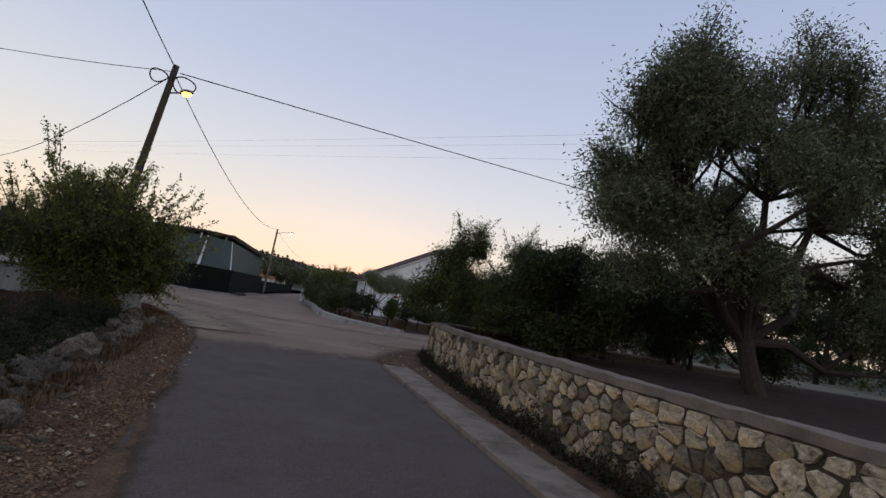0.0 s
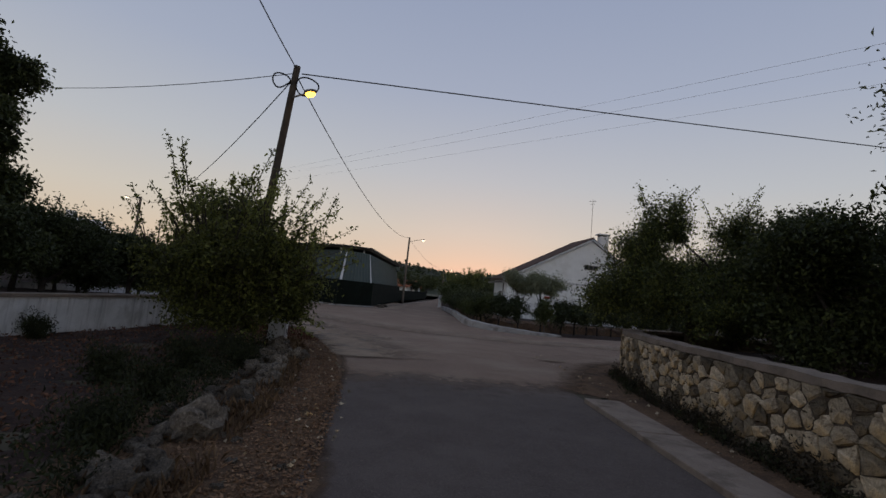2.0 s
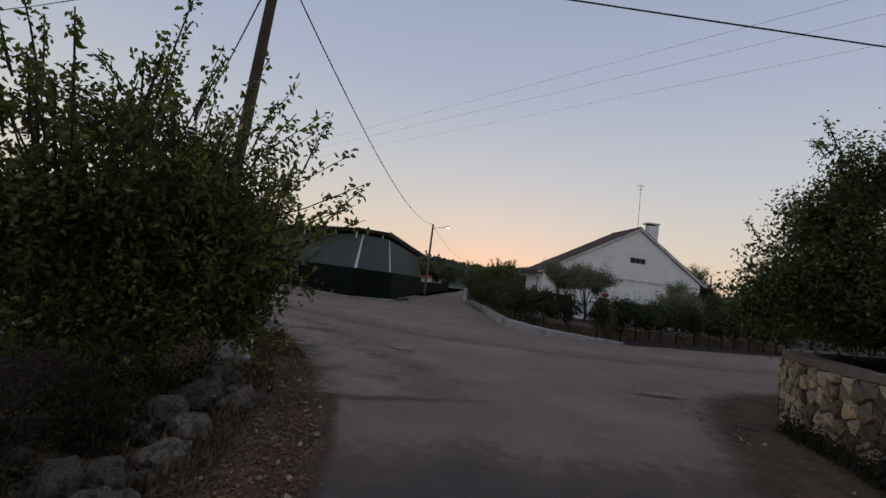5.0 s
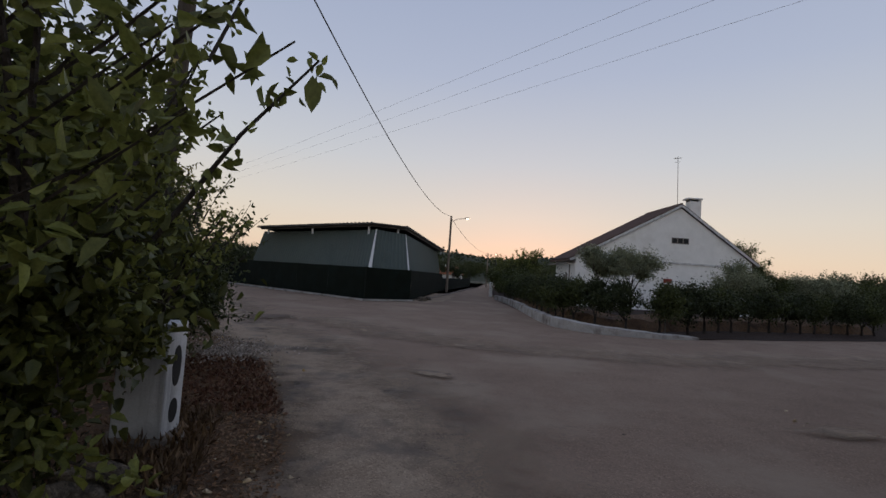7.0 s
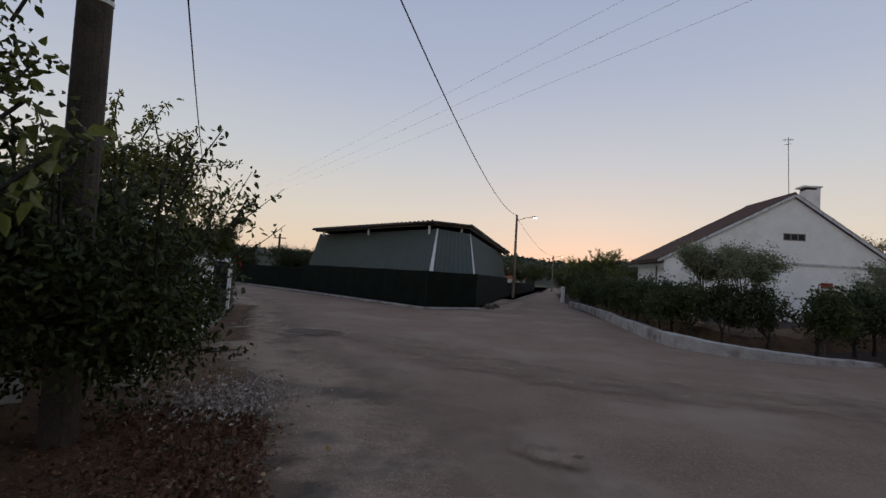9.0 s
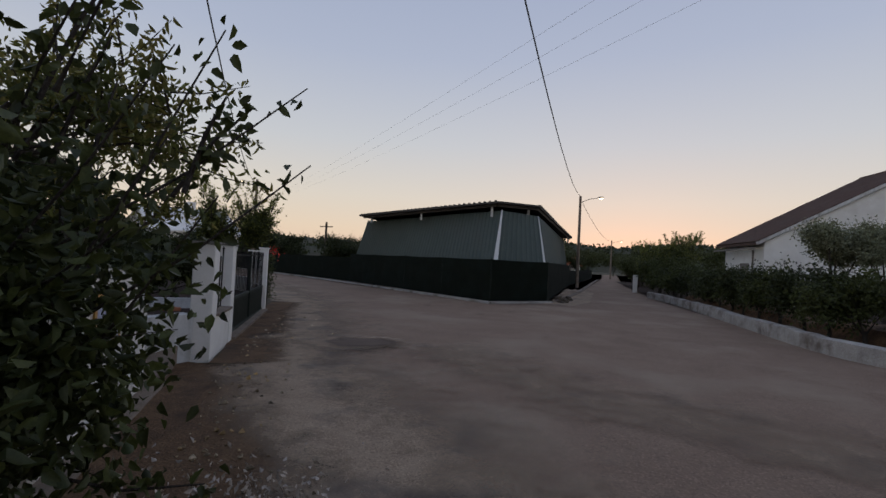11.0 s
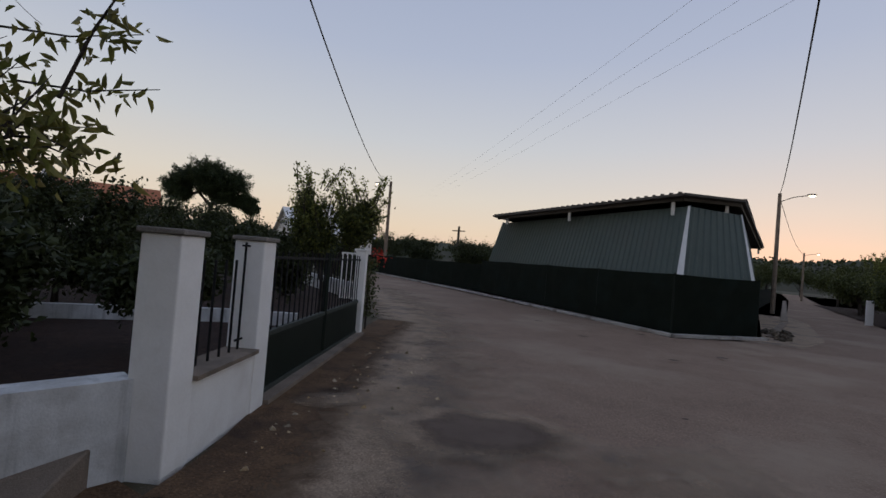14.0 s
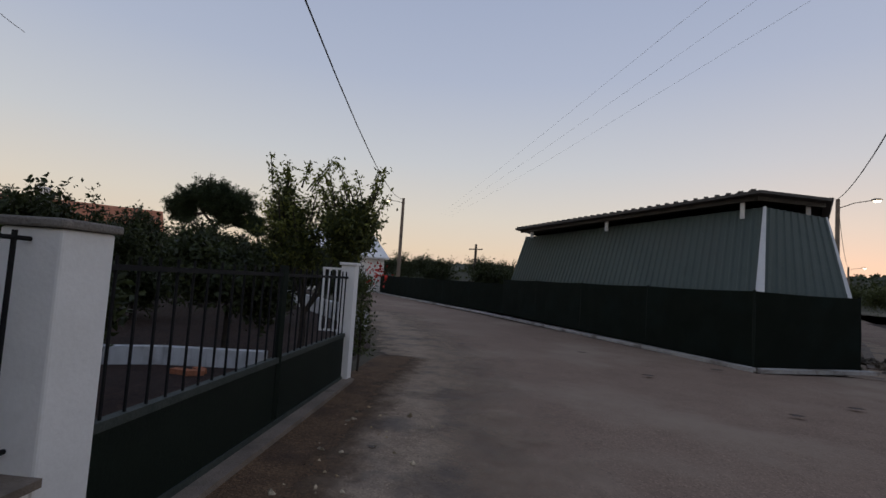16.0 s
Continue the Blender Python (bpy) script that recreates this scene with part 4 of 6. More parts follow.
        share("rock", STONES[k % 7], Matrix.LocRotScale((-8.02 + rng.normal() * 0.13, 20.1 + rng.normal() * 0.2, 0.03 + k2 * 0.4 + rng.uniform(0, 0.06)), Euler(rng.uniform(-0.6, 0.6, 3)), (k2, k2, k2)), q)


# ---- corrugated barn ----


def corrugated(c00, c10, c11, c01, mat, parent, name="sheeting", pitch=0.24, depth=0.03, label=""):
    """A ribbed sheet over the quad, ribs running from the lower edge to the upper."""
    c00, c10, c11, c01 = map(Vector, (c00, c10, c11, c01))
    n = (c10 - c00).cross(c01 - c00).normalized()
    k = max(2, int((c10 - c00).length / pitch))
    bm = bmesh.new()
    prev = None
    for i in range(k + 1):
        for f, d in ((0.0, 0), (0.55, 0), (0.68, 1), (0.87, 1)):
            u = min(1, (i + f) / k)
            a, b = c00.lerp(c10, u) + n * depth * d, c01.lerp(c11, u) + n * depth * d
            cur = (bm.verts.new(a), bm.verts.new(b))
            if prev:
                bm.faces.new((prev[0], cur[0], cur[1], prev[1]))
            prev = cur
            if i == k:
                break
    return part(name, bm, mat, parent, label)


def barn():
    t = thing("barn", "low barn of dark green ribbed sheets under a dark roof", "barn")
    F1, F2 = Vector((-5.60, 34.4, 0)), Vector((-3.68, 36.3, 0))
    FL = Vector((-15.3, 42.4, 0))
    FR = Vector((-2.45, 55.0, 0))
    z0, z1 = 1.2, 3.74
    i1, i2, iL, iR = Vector((-5.5, 35.2, 0)), Vector((-4.12, 37.1, 0)), Vector((-14.3, 41.9, 0)), Vector((-2.9, 54.6, 0))
    up = lambda p, z: p + Vector((0, 0, z))
    corrugated(up(FL, z0), up(F1, z0), up(i1, z1), up(iL, z1 - 0.05), M_SHEET, t)
    corrugated(up(F1, z0), up(F2, z0), up(i2, z1), up(i1, z1), M_SHEET, t, pitch=0.3)
    corrugated(up(F2, z0), up(FR, z0), up(iR, z1), up(i2, z1), M_SHEET, t)
    corrugated(up(FR, z0), up(FL, z0), up(iL, z1), up(iR, z1), M_SHEET, t, pitch=1.0)
    for p, q, w in ((F1, i1, 0.09), (F2, i2, 0.07)):
        bm = bmesh.new()
        n = Vector((0.25, -0.85, 0.4)).normalized() * 0.045
        a, b = up(p, 1.7).lerp(up(q, z1), 0.0) + Vector((0, -0.02, 0)), up(q, z1)
        lo = up(p.lerp(q, (1.66 - z0) / (z1 - z0)), 1.66)
        side = Vector((0.95, 0.3, 0))
        vs = [bm.verts.new(v) for v in (lo - side * w + n, lo + side * w + n, b + side * w * 0.35 + n, b - side * w * 0.35 + n)]
        bm.faces.new(vs)
        r = bmesh.ops.extrude_face_region(bm, geom=bm.faces[:])
        for v in [g for g in r["geom"] if isinstance(g, bmesh.types.BMVert)]:
            v.co -= n * 0.6
        bmesh.ops.recalc_face_normals(bm, faces=bm.faces)
        part("flashing", bm, M_FLASH, t, "pale corner flashing")
    # roof: ribbed sheets over the frame, a little tilted
    rl, rp, rr, rb, rb2 = Vector((-14.2, 40.4, 3.92)), Vector((-5.6, 34.75, 4.08)), Vector((-4.05, 36.7, 4.18)), Vector((-2.2, 55.2, 3.95)), Vector((-12.5, 56.5, 3.6))
    bm = bmesh.new()
    pts = [rl, rp, rr, rb, rb2]
    c = Vector((-7.5, 45, 4.25))
    tops = [bm.verts.new(p) for p in pts]
    low = [bm.verts.new(p - Vector((0, 0, 0.07))) for p in pts]
    ct = bm.verts.new(c)
    for k in range(5):
        bm.faces.new((tops[k], tops[(k + 1) % 5], ct))
        bm.faces.new((low[k], low[(k + 1) % 5], tops[(k + 1) % 5], tops[k]))
    bm.faces.new(low[::-1])
    bmesh.ops.recalc_face_normals(bm, faces=bm.faces)
    part("roof", bm, M_ROOFD, t, "thin dark sheet roof with an overhang")
    # ribs along the eaves
    for a, b in ((rl, rp), (rr, rb)):
        bm = bmesh.new()
        n = int((b - a).length / 0.3)
        for k in range(n):
            p = a.lerp(b, (k + 0.5) / n)
            q = p.lerp(c, 0.1)
            beam(bm, p + Vector((0, 0, 0.02)), q + Vector((0, 0, 0.03)), 0.1, 0.05)
        part("roof_rib", bm, M_ROOFD, t)
    bm = bmesh.new()
    for a, b in ((rl, rp), (rp, rr), (rr, rb)):
        beam(bm, a.lerp(c, 0.035) - Vector((0, 0, 0.13)), b.lerp(c, 0.035) - Vector((0, 0, 0.13)), 0.08, 0.12)
    part("eaves_beam", bm, M_ROOFD, t)
    for a, b, u in ((rl, rp, 0.06), (rl, rp, 0.5), (rl, rp, 0.97), (rp, rr, 0.8), (rr, rb, 0.97)):
        p = a.lerp(b, u).lerp(c, 0.05)
        bm = bmesh.new()
        beam(bm, Vector((p.x, p.y, 3.5)), Vector((p.x, p.y, p.z - 0.1)), 0.1, 0.1)
        part("post", bm, M_FLASH, t, "pale roof post")


def net_fence(name, pts, h, label, spacing=3.0):
    """A net-clad fence: posts, top wire and taut panels."""
    t = thing(name, label, "fence")
    for a, b in zip(pts, pts[1:]):
        a, b = Vector((*a, 0)), Vector((*b, 0))
        n = max(1, int((b - a).length / spacing))
        for k in range(n):
            p, q = a.lerp(b, k / n), a.lerp(b, (k + 1) / n)
            d = (q - p).normalized()
            nn = Vector((d.y, -d.x, 0))
            bm = bmesh.new()
            m = 8
            ring = []
            for i in range(m + 1):
                u = p.lerp(q, i / m)
                sag = 0.02 * math.sin(math.pi * i / m)
                ring.append([bm.verts.new(u + nn * (0.025 + 0.02 * noise.noise(Vector((u.x * 2, u.y * 2, z * 2)))) + Vector((0, 0, z - (sag if z > 1 else 0)))) for z in (0.06, h * 0.5, h)])
            for r0, r1 in zip(ring, ring[1:]):
                for j in range(2):
                    bm.faces.new((r0[j], r1[j], r1[j + 1], r0[j + 1]))
            part("net_panel", bm, M_NET, t)
            bm = bmesh.new()
            tube(bm, [p + Vector((0, 0, -0.1)), p + Vector((0, 0, h + 0.03))], 0.03, 8)
            part("post", bm, M_GATE, t)
    return t


def barn_yard():
    net_fence("fence", [(-15.6, 42.6), (-5.68, 34.15), (-3.58, 36.3), (-2.3, 55.5)], 1.71, "barn fence clad in dark green shade netting")
    net_fence("fence", [(-36, 55.6), (-24, 47.6), (-15.6, 42.6)], 1.5, "long roadside fence clad in dark green netting")
    net_fence("fence", [(-2.3, 55.5), (1.6, 88)], 1.3, "lane fence clad in dark green netting")
    bm = bmesh.new()
    for a, b in (((-36, 55.0), (-16.3, 41.9)), ((-16.3, 41.9), (-5.62, 33.75)), ((-5.62, 33.75), (-3.35, 36.1))):
        beam(bm, (*a, 0.02), (*b, 0.02), 0.2, 0.14)
    tagged(part("kerb", bm, M_KERBW), "pale cement footing along the barn fence", "kerb", kind="structure")
    bm = bmesh.new()
    beam(bm, (-3.15, 37.2, -0.02), (-2.0, 45, -0.02), 0.25, 0.14)
    beam(bm, (-1.9, 46, -0.02), (2.2, 85, -0.02), 0.3, 0.12)
    tagged(part("kerb", bm, M_CONC), "grey cement edging beside the lane fence", "kerb", kind="structure")
    bm = bmesh.new()
    sheet(bm, [(-4.0, 35.1), (-2.6, 35.2), (-1.7, 38), (-1.0, 46), (-1.2, 50), (-2.6, 50), (-3.4, 36.6)], 0.015)
    tagged(part("fence_verge", bm, M_DUST), "pale dusty strip at the fence corner", "ground", kind="structure")
    rng = np.random.default_rng(12)
    t = thing("rubble_heap", "small heap of pale rocks at the fence corner", "rocks")
    for k in range(14):
        r = rng.uniform(0.06, 0.2)
        share("rock", STONES[k % 7], Matrix.LocRotScale((-2.95 + rng.normal() * 0.2, 36.3 + rng.uniform(0, 2.5), r * 0.4), Euler(rng.uniform(-0.5, 0.5, 3)), (r, r, r)), t)


# ---- white house ----


def house():
    t = thing("house", "single-storey white house with a brown tiled gable roof", "house")
    th = radians(3)
    u, v = Vector((math.cos(th), math.sin(th), 0)), Vector((-math.sin(th), math.cos(th), 0))
    pk = Vector((15.35, 45.2, 0))
    WL, WR, D, EL, ER, H = 7.7, 5.5, 5.2, 3.45, 3.95, 7.75
    P = lambda a, b, z: pk + u * a + v * b + Vector((0, 0, z))
    bm = bmesh.new()
    outline = ((-WL, -0.2), (WR, -0.2), (WR, ER), (0, H), (-WL, EL))
    f = [bm.verts.new(P(a, 0, z)) for a, z in outline]
    b = [bm.verts.new(P(a, D, z)) for a, z in outline]
    bm.faces.new(f)
    bm.faces.new(b[::-1])
    for k in range(5):
        bm.faces.new((f[k], b[k], b[(k + 1) % 5], f[(k + 1) % 5]))
    bmesh.ops.recalc_face_normals(bm, faces=bm.faces)
    part("wall", bm, M_HOUSE, t, "white rendered gable wall")
    for sgn, W, E in ((-1, WL, EL), (1, WR, ER)):
        sl = (H - E) / W
        bm = bmesh.new()
        o = 0.45
        q = [P(0, -0.1, H + 0.08), P(sgn * (W + o), -0.1, E - sl * o + 0.08), P(sgn * (W + o), D + 0.3, E - sl * o + 0.08), P(0, D + 0.3, H + 0.08)]
        vs = [bm.verts.new(x) for x in q] + [bm.verts.new(x + Vector((0, 0, 0.14))) for x in q]
        for k in ((0, 1, 2, 3), (7, 6, 5, 4), (0, 4, 5, 1), (1, 5, 6, 2), (2, 6, 7, 3), (3, 7, 4, 0)):
            bm.faces.new([vs[i] for i in k])
        bmesh.ops.recalc_face_normals(bm, faces=bm.faces)
        roof = part("roof", bm, M_TERRA, t, "weathered brown clay tiles")
        # rows of round cover tiles running down the slope
        n = 22
        for k in range(n + 1):
            bm = bmesh.new()
            bb = -0.06 + (D + 0.34) * k / n
            a0, a1 = P(0, bb, H + 0.24), P(sgn * (W + o), bb, E - sl * o + 0.24)
            tube(bm, [a0.lerp(a1, i / 8) + Vector((0, 0, 0.012 * (i % 2))) for i in range(9)], 0.08, 5, False)
            part("cover_tile", bm, M_TERRA, roof)
        bm = bmesh.new()
        beam(bm, P(0, -0.14, H + 0.14), P(sgn * (W + o), -0.14, E - sl * o + 0.14), 0.05, 0.16)
        part("verge_board", bm, M_LIME, t, "pale verge strip")
    W, E = WL, EL
    bm = bmesh.new()
    tube(bm, [P(0, -0.08, H + 0.25), P(0, D + 0.3, H + 0.25)], 0.12, 8)
    part("ridge", bm, M_TERRA, t)
    bm = bmesh.new()
    beam(bm, P(-W - 0.6, -0.2, E - 0.36), P(-W - 0.6, D + 0.2, E - 0.36), 0.12, 0.1)
    tube(bm, [P(-W - 0.06, 1.2, E - 0.4), P(-W - 0.06, 1.2, 0)], 0.05, 8)
    part("gutter", bm, M_CAPST, t, "dark gutter and downpipe")
    # vent of three slots
    vent = part("vent", boxed(0, 0, 0, 1, 1, 1), M_CAPST, t, "small three-part gable vent")
    vent.data.transform(Matrix.Diagonal((1.3, 0.02, 0.45, 1)))
    vent.matrix_basis = Matrix(((u.x, v.x, 0, 0), (u.y, v.y, 0, 0), (0, 0, 1, 0), (0, 0, 0, 1)))
    vent.location = P(-0.62, -0.024, 5.05)
    for k in range(3):
        bm = boxed(0.05 + k * 0.42, -0.004, 0.06, 0.39 + k * 0.42, 0.0, 0.39)
        part("slot", bm, M_CABLE, vent)
    bm = bmesh.new()
    beam(bm, P(-4.6, -0.03, 3.6), P(WR - 0.1, -0.03, 3.6), 0.05, 0.14)
    part("string_course", bm, M_LIME, t, "narrow moulding under the gable")
    # chimney with a hooded top, and the aerial
    ch = part("chimney", boxed(-0.42, -0.35, 6.6, 0.42, 0.35, 8.35, 0.02), M_WHITE, t, "white rendered chimney")
    ch.matrix_basis = Matrix(((u.x, v.x, 0, pk.x + 1.2 * u.x + 0.5 * v.x), (u.y, v.y, 0, pk.y + 1.2 * u.y + 0.5 * v.y), (0, 0, 1, 0), (0, 0, 0, 1)))
    bm = boxed(-0.62, -0.42, 8.48, 0.5, 0.42, 8.6, 0.02)
    box(bm, 0.2, -0.35, 8.35, 0.42, 0.35, 8.48)
    part("chimney_cap", bm, M_WHITE, ch)
    part("flue", boxed(-0.4, -0.3, 8.35, 0.2, 0.3, 8.46), M_CABLE, ch)
    bm = bmesh.new()
    a = P(0.2, 0.9, 7.8)
    tube(bm, [a, a + Vector((-0.1, 0, 4.1))], 0.02, 6)
    for z, l in ((3.9, 0.3), (3.6, 0.22)):
        beam(bm, a + Vector((-0.1 - l, 0, z)), a + Vector((-0.1 + l, 0.1, z + 0.1)), 0.03, 0.03)
    for k in range(4):
        beam(bm, a + Vector((-0.35 + 0.16 * k, -0.2, 3.93)), a + Vector((-0.35 + 0.16 * k, 0.2, 3.93)), 0.015, 0.015)
    tagged(part("aerial", bm, M_CAPST), "thin rooftop television aerial on a mast", "aerial")
    for bpos, z0, z1, w in ((1.8, 1.1, 2.3, 1.1),):
        win = part("window", boxed(0, 0, 0, 0.04, w, z1 - z0), M_CAPST, t, "shuttered side window")
        win.matrix_basis = Matrix(((u.x, v.x, 0, 0), (u.y, v.y, 0, 0), (0, 0, 1, 0), (0, 0, 0, 1)))
        win.location = P(-W - 0.042, bpos, z0)


def far_house(name, label, x, y, w, d, e, h, turn, roofm, wallm=None, windows=2):
    t = thing(name, label, "house", (x, y, 0))
    t.rotation_euler[2] = radians(turn)
    bm = bmesh.new()
    f = [bm.verts.new((a, -d / 2, z)) for a, z in ((-w / 2, -0.3), (w / 2, -0.3), (w / 2, e), (0, h), (-w / 2, e))]
    b = [bm.verts.new((a, d / 2, z)) for a, z in ((-w / 2, -0.3), (w / 2, -0.3), (w / 2, e), (0, h), (-w / 2, e))]
    bm.faces.new(f)
    bm.faces.new(b[::-1])
    for k in range(5):
        bm.faces.new((f[k], b[k], b[(k + 1) % 5], f[(k + 1) % 5]))
    bmesh.ops.recalc_face_normals(bm, faces=bm.faces)
    part("wall", bm, wallm or M_WHITE, t)
    for s in (-1, 1):
        bm = bmesh.new()
        o, sl = 0.4, (h - e) / (w / 2)
        q = [(0, -d / 2 - 0.3, h + 0.06), (s * (w / 2 + o), -d / 2 - 0.3, e - sl * o + 0.06), (s * (w / 2 + o), d / 2 + 0.3, e - sl * o + 0.06), (0, d / 2 + 0.3, h + 0.06)]
        vs = [bm.verts.new(p) for p in q] + [bm.verts.new((p[0], p[1], p[2] + 0.15)) for p in q]
        for k in ((0, 1, 2, 3), (7, 6, 5, 4), (0, 4, 5, 1), (1, 5, 6, 2), (2, 6, 7, 3), (3, 7, 4, 0)):
            bm.faces.new([vs[i] for i in k])
        bmesh.ops.recalc_face_normals(bm, faces=bm.faces)
        part("roof", bm, roofm, t)
    for k in range(windows):
        xx = -w / 2 + w * (k + 0.5) / windows
        part("window", boxed(xx - 0.45, -d / 2 - 0.03, 1.0, xx + 0.45, -d / 2 - 0.004, 2.2), M_CAPST, t)
    part("chimney", boxed(w * 0.2, -0.3, e, w * 0.2 + 0.6, 0.3, h + 0.7), wallm or M_WHITE, t)
    return t


# low white wall round the hedge
def hedge_wall():
    t = thing("hedge_kerb", "low whitewashed kerb wall below the hedge, flaking", "wall", kind="structure")
    pts = smooth_line([(1.95, 45.5), (2.3, 40.5), (2.3, 35.5), (2.25, 31.0), (2.25, 28.0), (2.6, 26.3), (3.5, 25.45), (5.0, 25.2), (6.8, 25.7)], 5)
    bm = bmesh.new()
    n = len(pts)
    prev = None
    for i, p in enumerate(pts):
        d = (pts[min(i + 1, n - 1)] - pts[max(i - 1, 0)]).normalized()
        nn = Vector((-d.y, d.x))
        hh = 0.36 - 0.26 * max(0, (i - n * 0.62) / (n * 0.38)) + 0.05 * noise.noise(Vector((p.x, p.y, 0)) * 1.5)
        ring = [bm.verts.new((*(p + nn * a), z)) for a, z in ((-0.02, -0.1), (0.0, hh - 0.03), (0.05, hh), (0.22, hh), (0.26, -0.1))]
        if prev:
            for k in range(4):
                bm.faces.new((prev[k], ring[k], ring[k + 1], prev[k + 1]))
        prev = ring
    bmesh.ops.recalc_face_normals(bm, faces=bm.faces)
    part("wall_body", bm, M_KERBW, t)
    bm = bmesh.new()
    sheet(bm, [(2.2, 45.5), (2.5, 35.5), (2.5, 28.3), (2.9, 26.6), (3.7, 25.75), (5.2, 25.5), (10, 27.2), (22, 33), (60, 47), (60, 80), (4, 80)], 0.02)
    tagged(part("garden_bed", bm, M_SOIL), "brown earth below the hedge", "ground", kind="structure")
    # tan earth bank with pale mounds behind the hedge stems
    bank = smooth_line([(3.1, 41), (3.4, 34.5), (3.6, 31), (4.3, 28.4), (6.2, 28.2), (10, 30.6), (14, 32.4), (20, 35)], 8)
    bm = bmesh.new()
    prev = None
    for i, p in enumerate(bank):
        d = (bank[min(i + 1, len(bank) - 1)] - bank[max(i - 1, 0)]).normalized()
        nn = Vector((-d.y, d.x))
        hh = 0.5 + 0.22 * noise.noise(Vector((p.x * 1.2, p.y * 1.2, 2)))
        ring = [bm.verts.new((*(p + nn * a), z)) for a, z in ((-0.5, 0.0), (-0.15, hh * 0.8), (0.3, hh), (2.5, 0.3))]
        if prev:
            for k in range(3):
                bm.faces.new((prev[k], ring[k], ring[k + 1], prev[k + 1]))
        prev = ring
    tagged(part("bank", bm, M_DIRT), "low tan earth bank behind the hedge", "bank", kind="structure")
    sg = thing("small_sign", "small red and white sign fixed among the hedge", "sign", (6.2, 26.75, 0))
    part("stake", boxed(-0.02, 0.005, -0.05, 0.02, 0.035, 1.95), M_TIMBER, sg)
    part("board", boxed(-0.16, -0.015, 1.66, 0.16, 0.005, 1.96, 0.008), M_WHITE, sg)
    part("red_field", boxed(-0.145, -0.021, 1.8, 0.145, -0.0155, 1.945), material("sign_red", (0.26, 0.045, 0.035), (0.34, 0.07, 0.05), 6, 0.5, 0), sg)
    # small white post and gate at the house's entrance
    g = thing("entrance_post", "short white concrete post beside the lane", "post", (2.1, 51.0, 0))
    part("shaft", boxed(-0.14, -0.14, -0.1, 0.14, 0.14, 1.25, 0.02), M_WHITE, g)


# ---- poles and wires ----
def sagged(a, b, sag, n=14):
    a, b = Vector(a), Vector(b)
    return [a.lerp(b, i / n) - Vector((0, 0, 4 * sag * (i / n) * (1 - i / n))) for i in range(n + 1)]


def cable(label, a, b, sag, r, mat=None):
    bm = bmesh.new()
    tube(bm, sagged(a, b, sag), r * 0.8, 5)
    return tagged(part("cable", bm, mat or M_CABLE, smooth=True), label, "cable", "overhead cables")


def pole(x, y, h, r, label, lean=(0, 0), arm=None, lit=None, concrete=False):
    t = thing("utility_pole", label, "pole", (x, y, 0))
    bm = bmesh.new()
    tube(bm, [Vector((lean[0] * k, lean[1] * k, -0.3 + (h + 0.3) * k)) for k in (0, 0.25, 0.5, 0.75, 1)], [r, r * 0.92, r * 0.84, r * 0.76, r * 0.68], 14)
    part("shaft", bm, M_CONC if concrete else M_POLE, t, smooth=False)
    top = Vector((lean[0], lean[1], h))
    if arm:
        ax, ay, az, rise = arm
        s = top + Vector((0, 0, az))
        e = s + Vector((ax, ay, rise))
        bm = bmesh.new()
        tube(bm, [s, s.lerp(e, 0.5) + Vector((0, 0, rise * 0.25)), e], 0.025, 6)
        part("lamp_arm", bm, M_CAPST, t)
        d = Vector((ax, ay, 0)).normalized()
        bm = lump(3, 2, 0.0, (0.24, 0.12, 0.07))
        bmesh.ops.transform(bm, matrix=Matrix.Translation(e + d * 0.16 + Vector((0, 0, 0.03))) @ Matrix.Rotation(math.atan2(ay, ax), 4, "Z"), verts=bm.verts)
        head = part("lamp_head", bm, M_CAPST, t, "street lamp housing", True)
        bm = lump(3, 2, 0.0, (0.17, 0.10, 0.09))
        bmesh.ops.transform(bm, matrix=Matrix.Translation(e + d * 0.18 + Vector((0, 0, -0.03))) @ Matrix.Rotation(math.atan2(ay, ax), 4, "Z"), verts=bm.verts)
        part("lamp_glass", bm, lit, head, "glowing lamp glass", True)
    return t


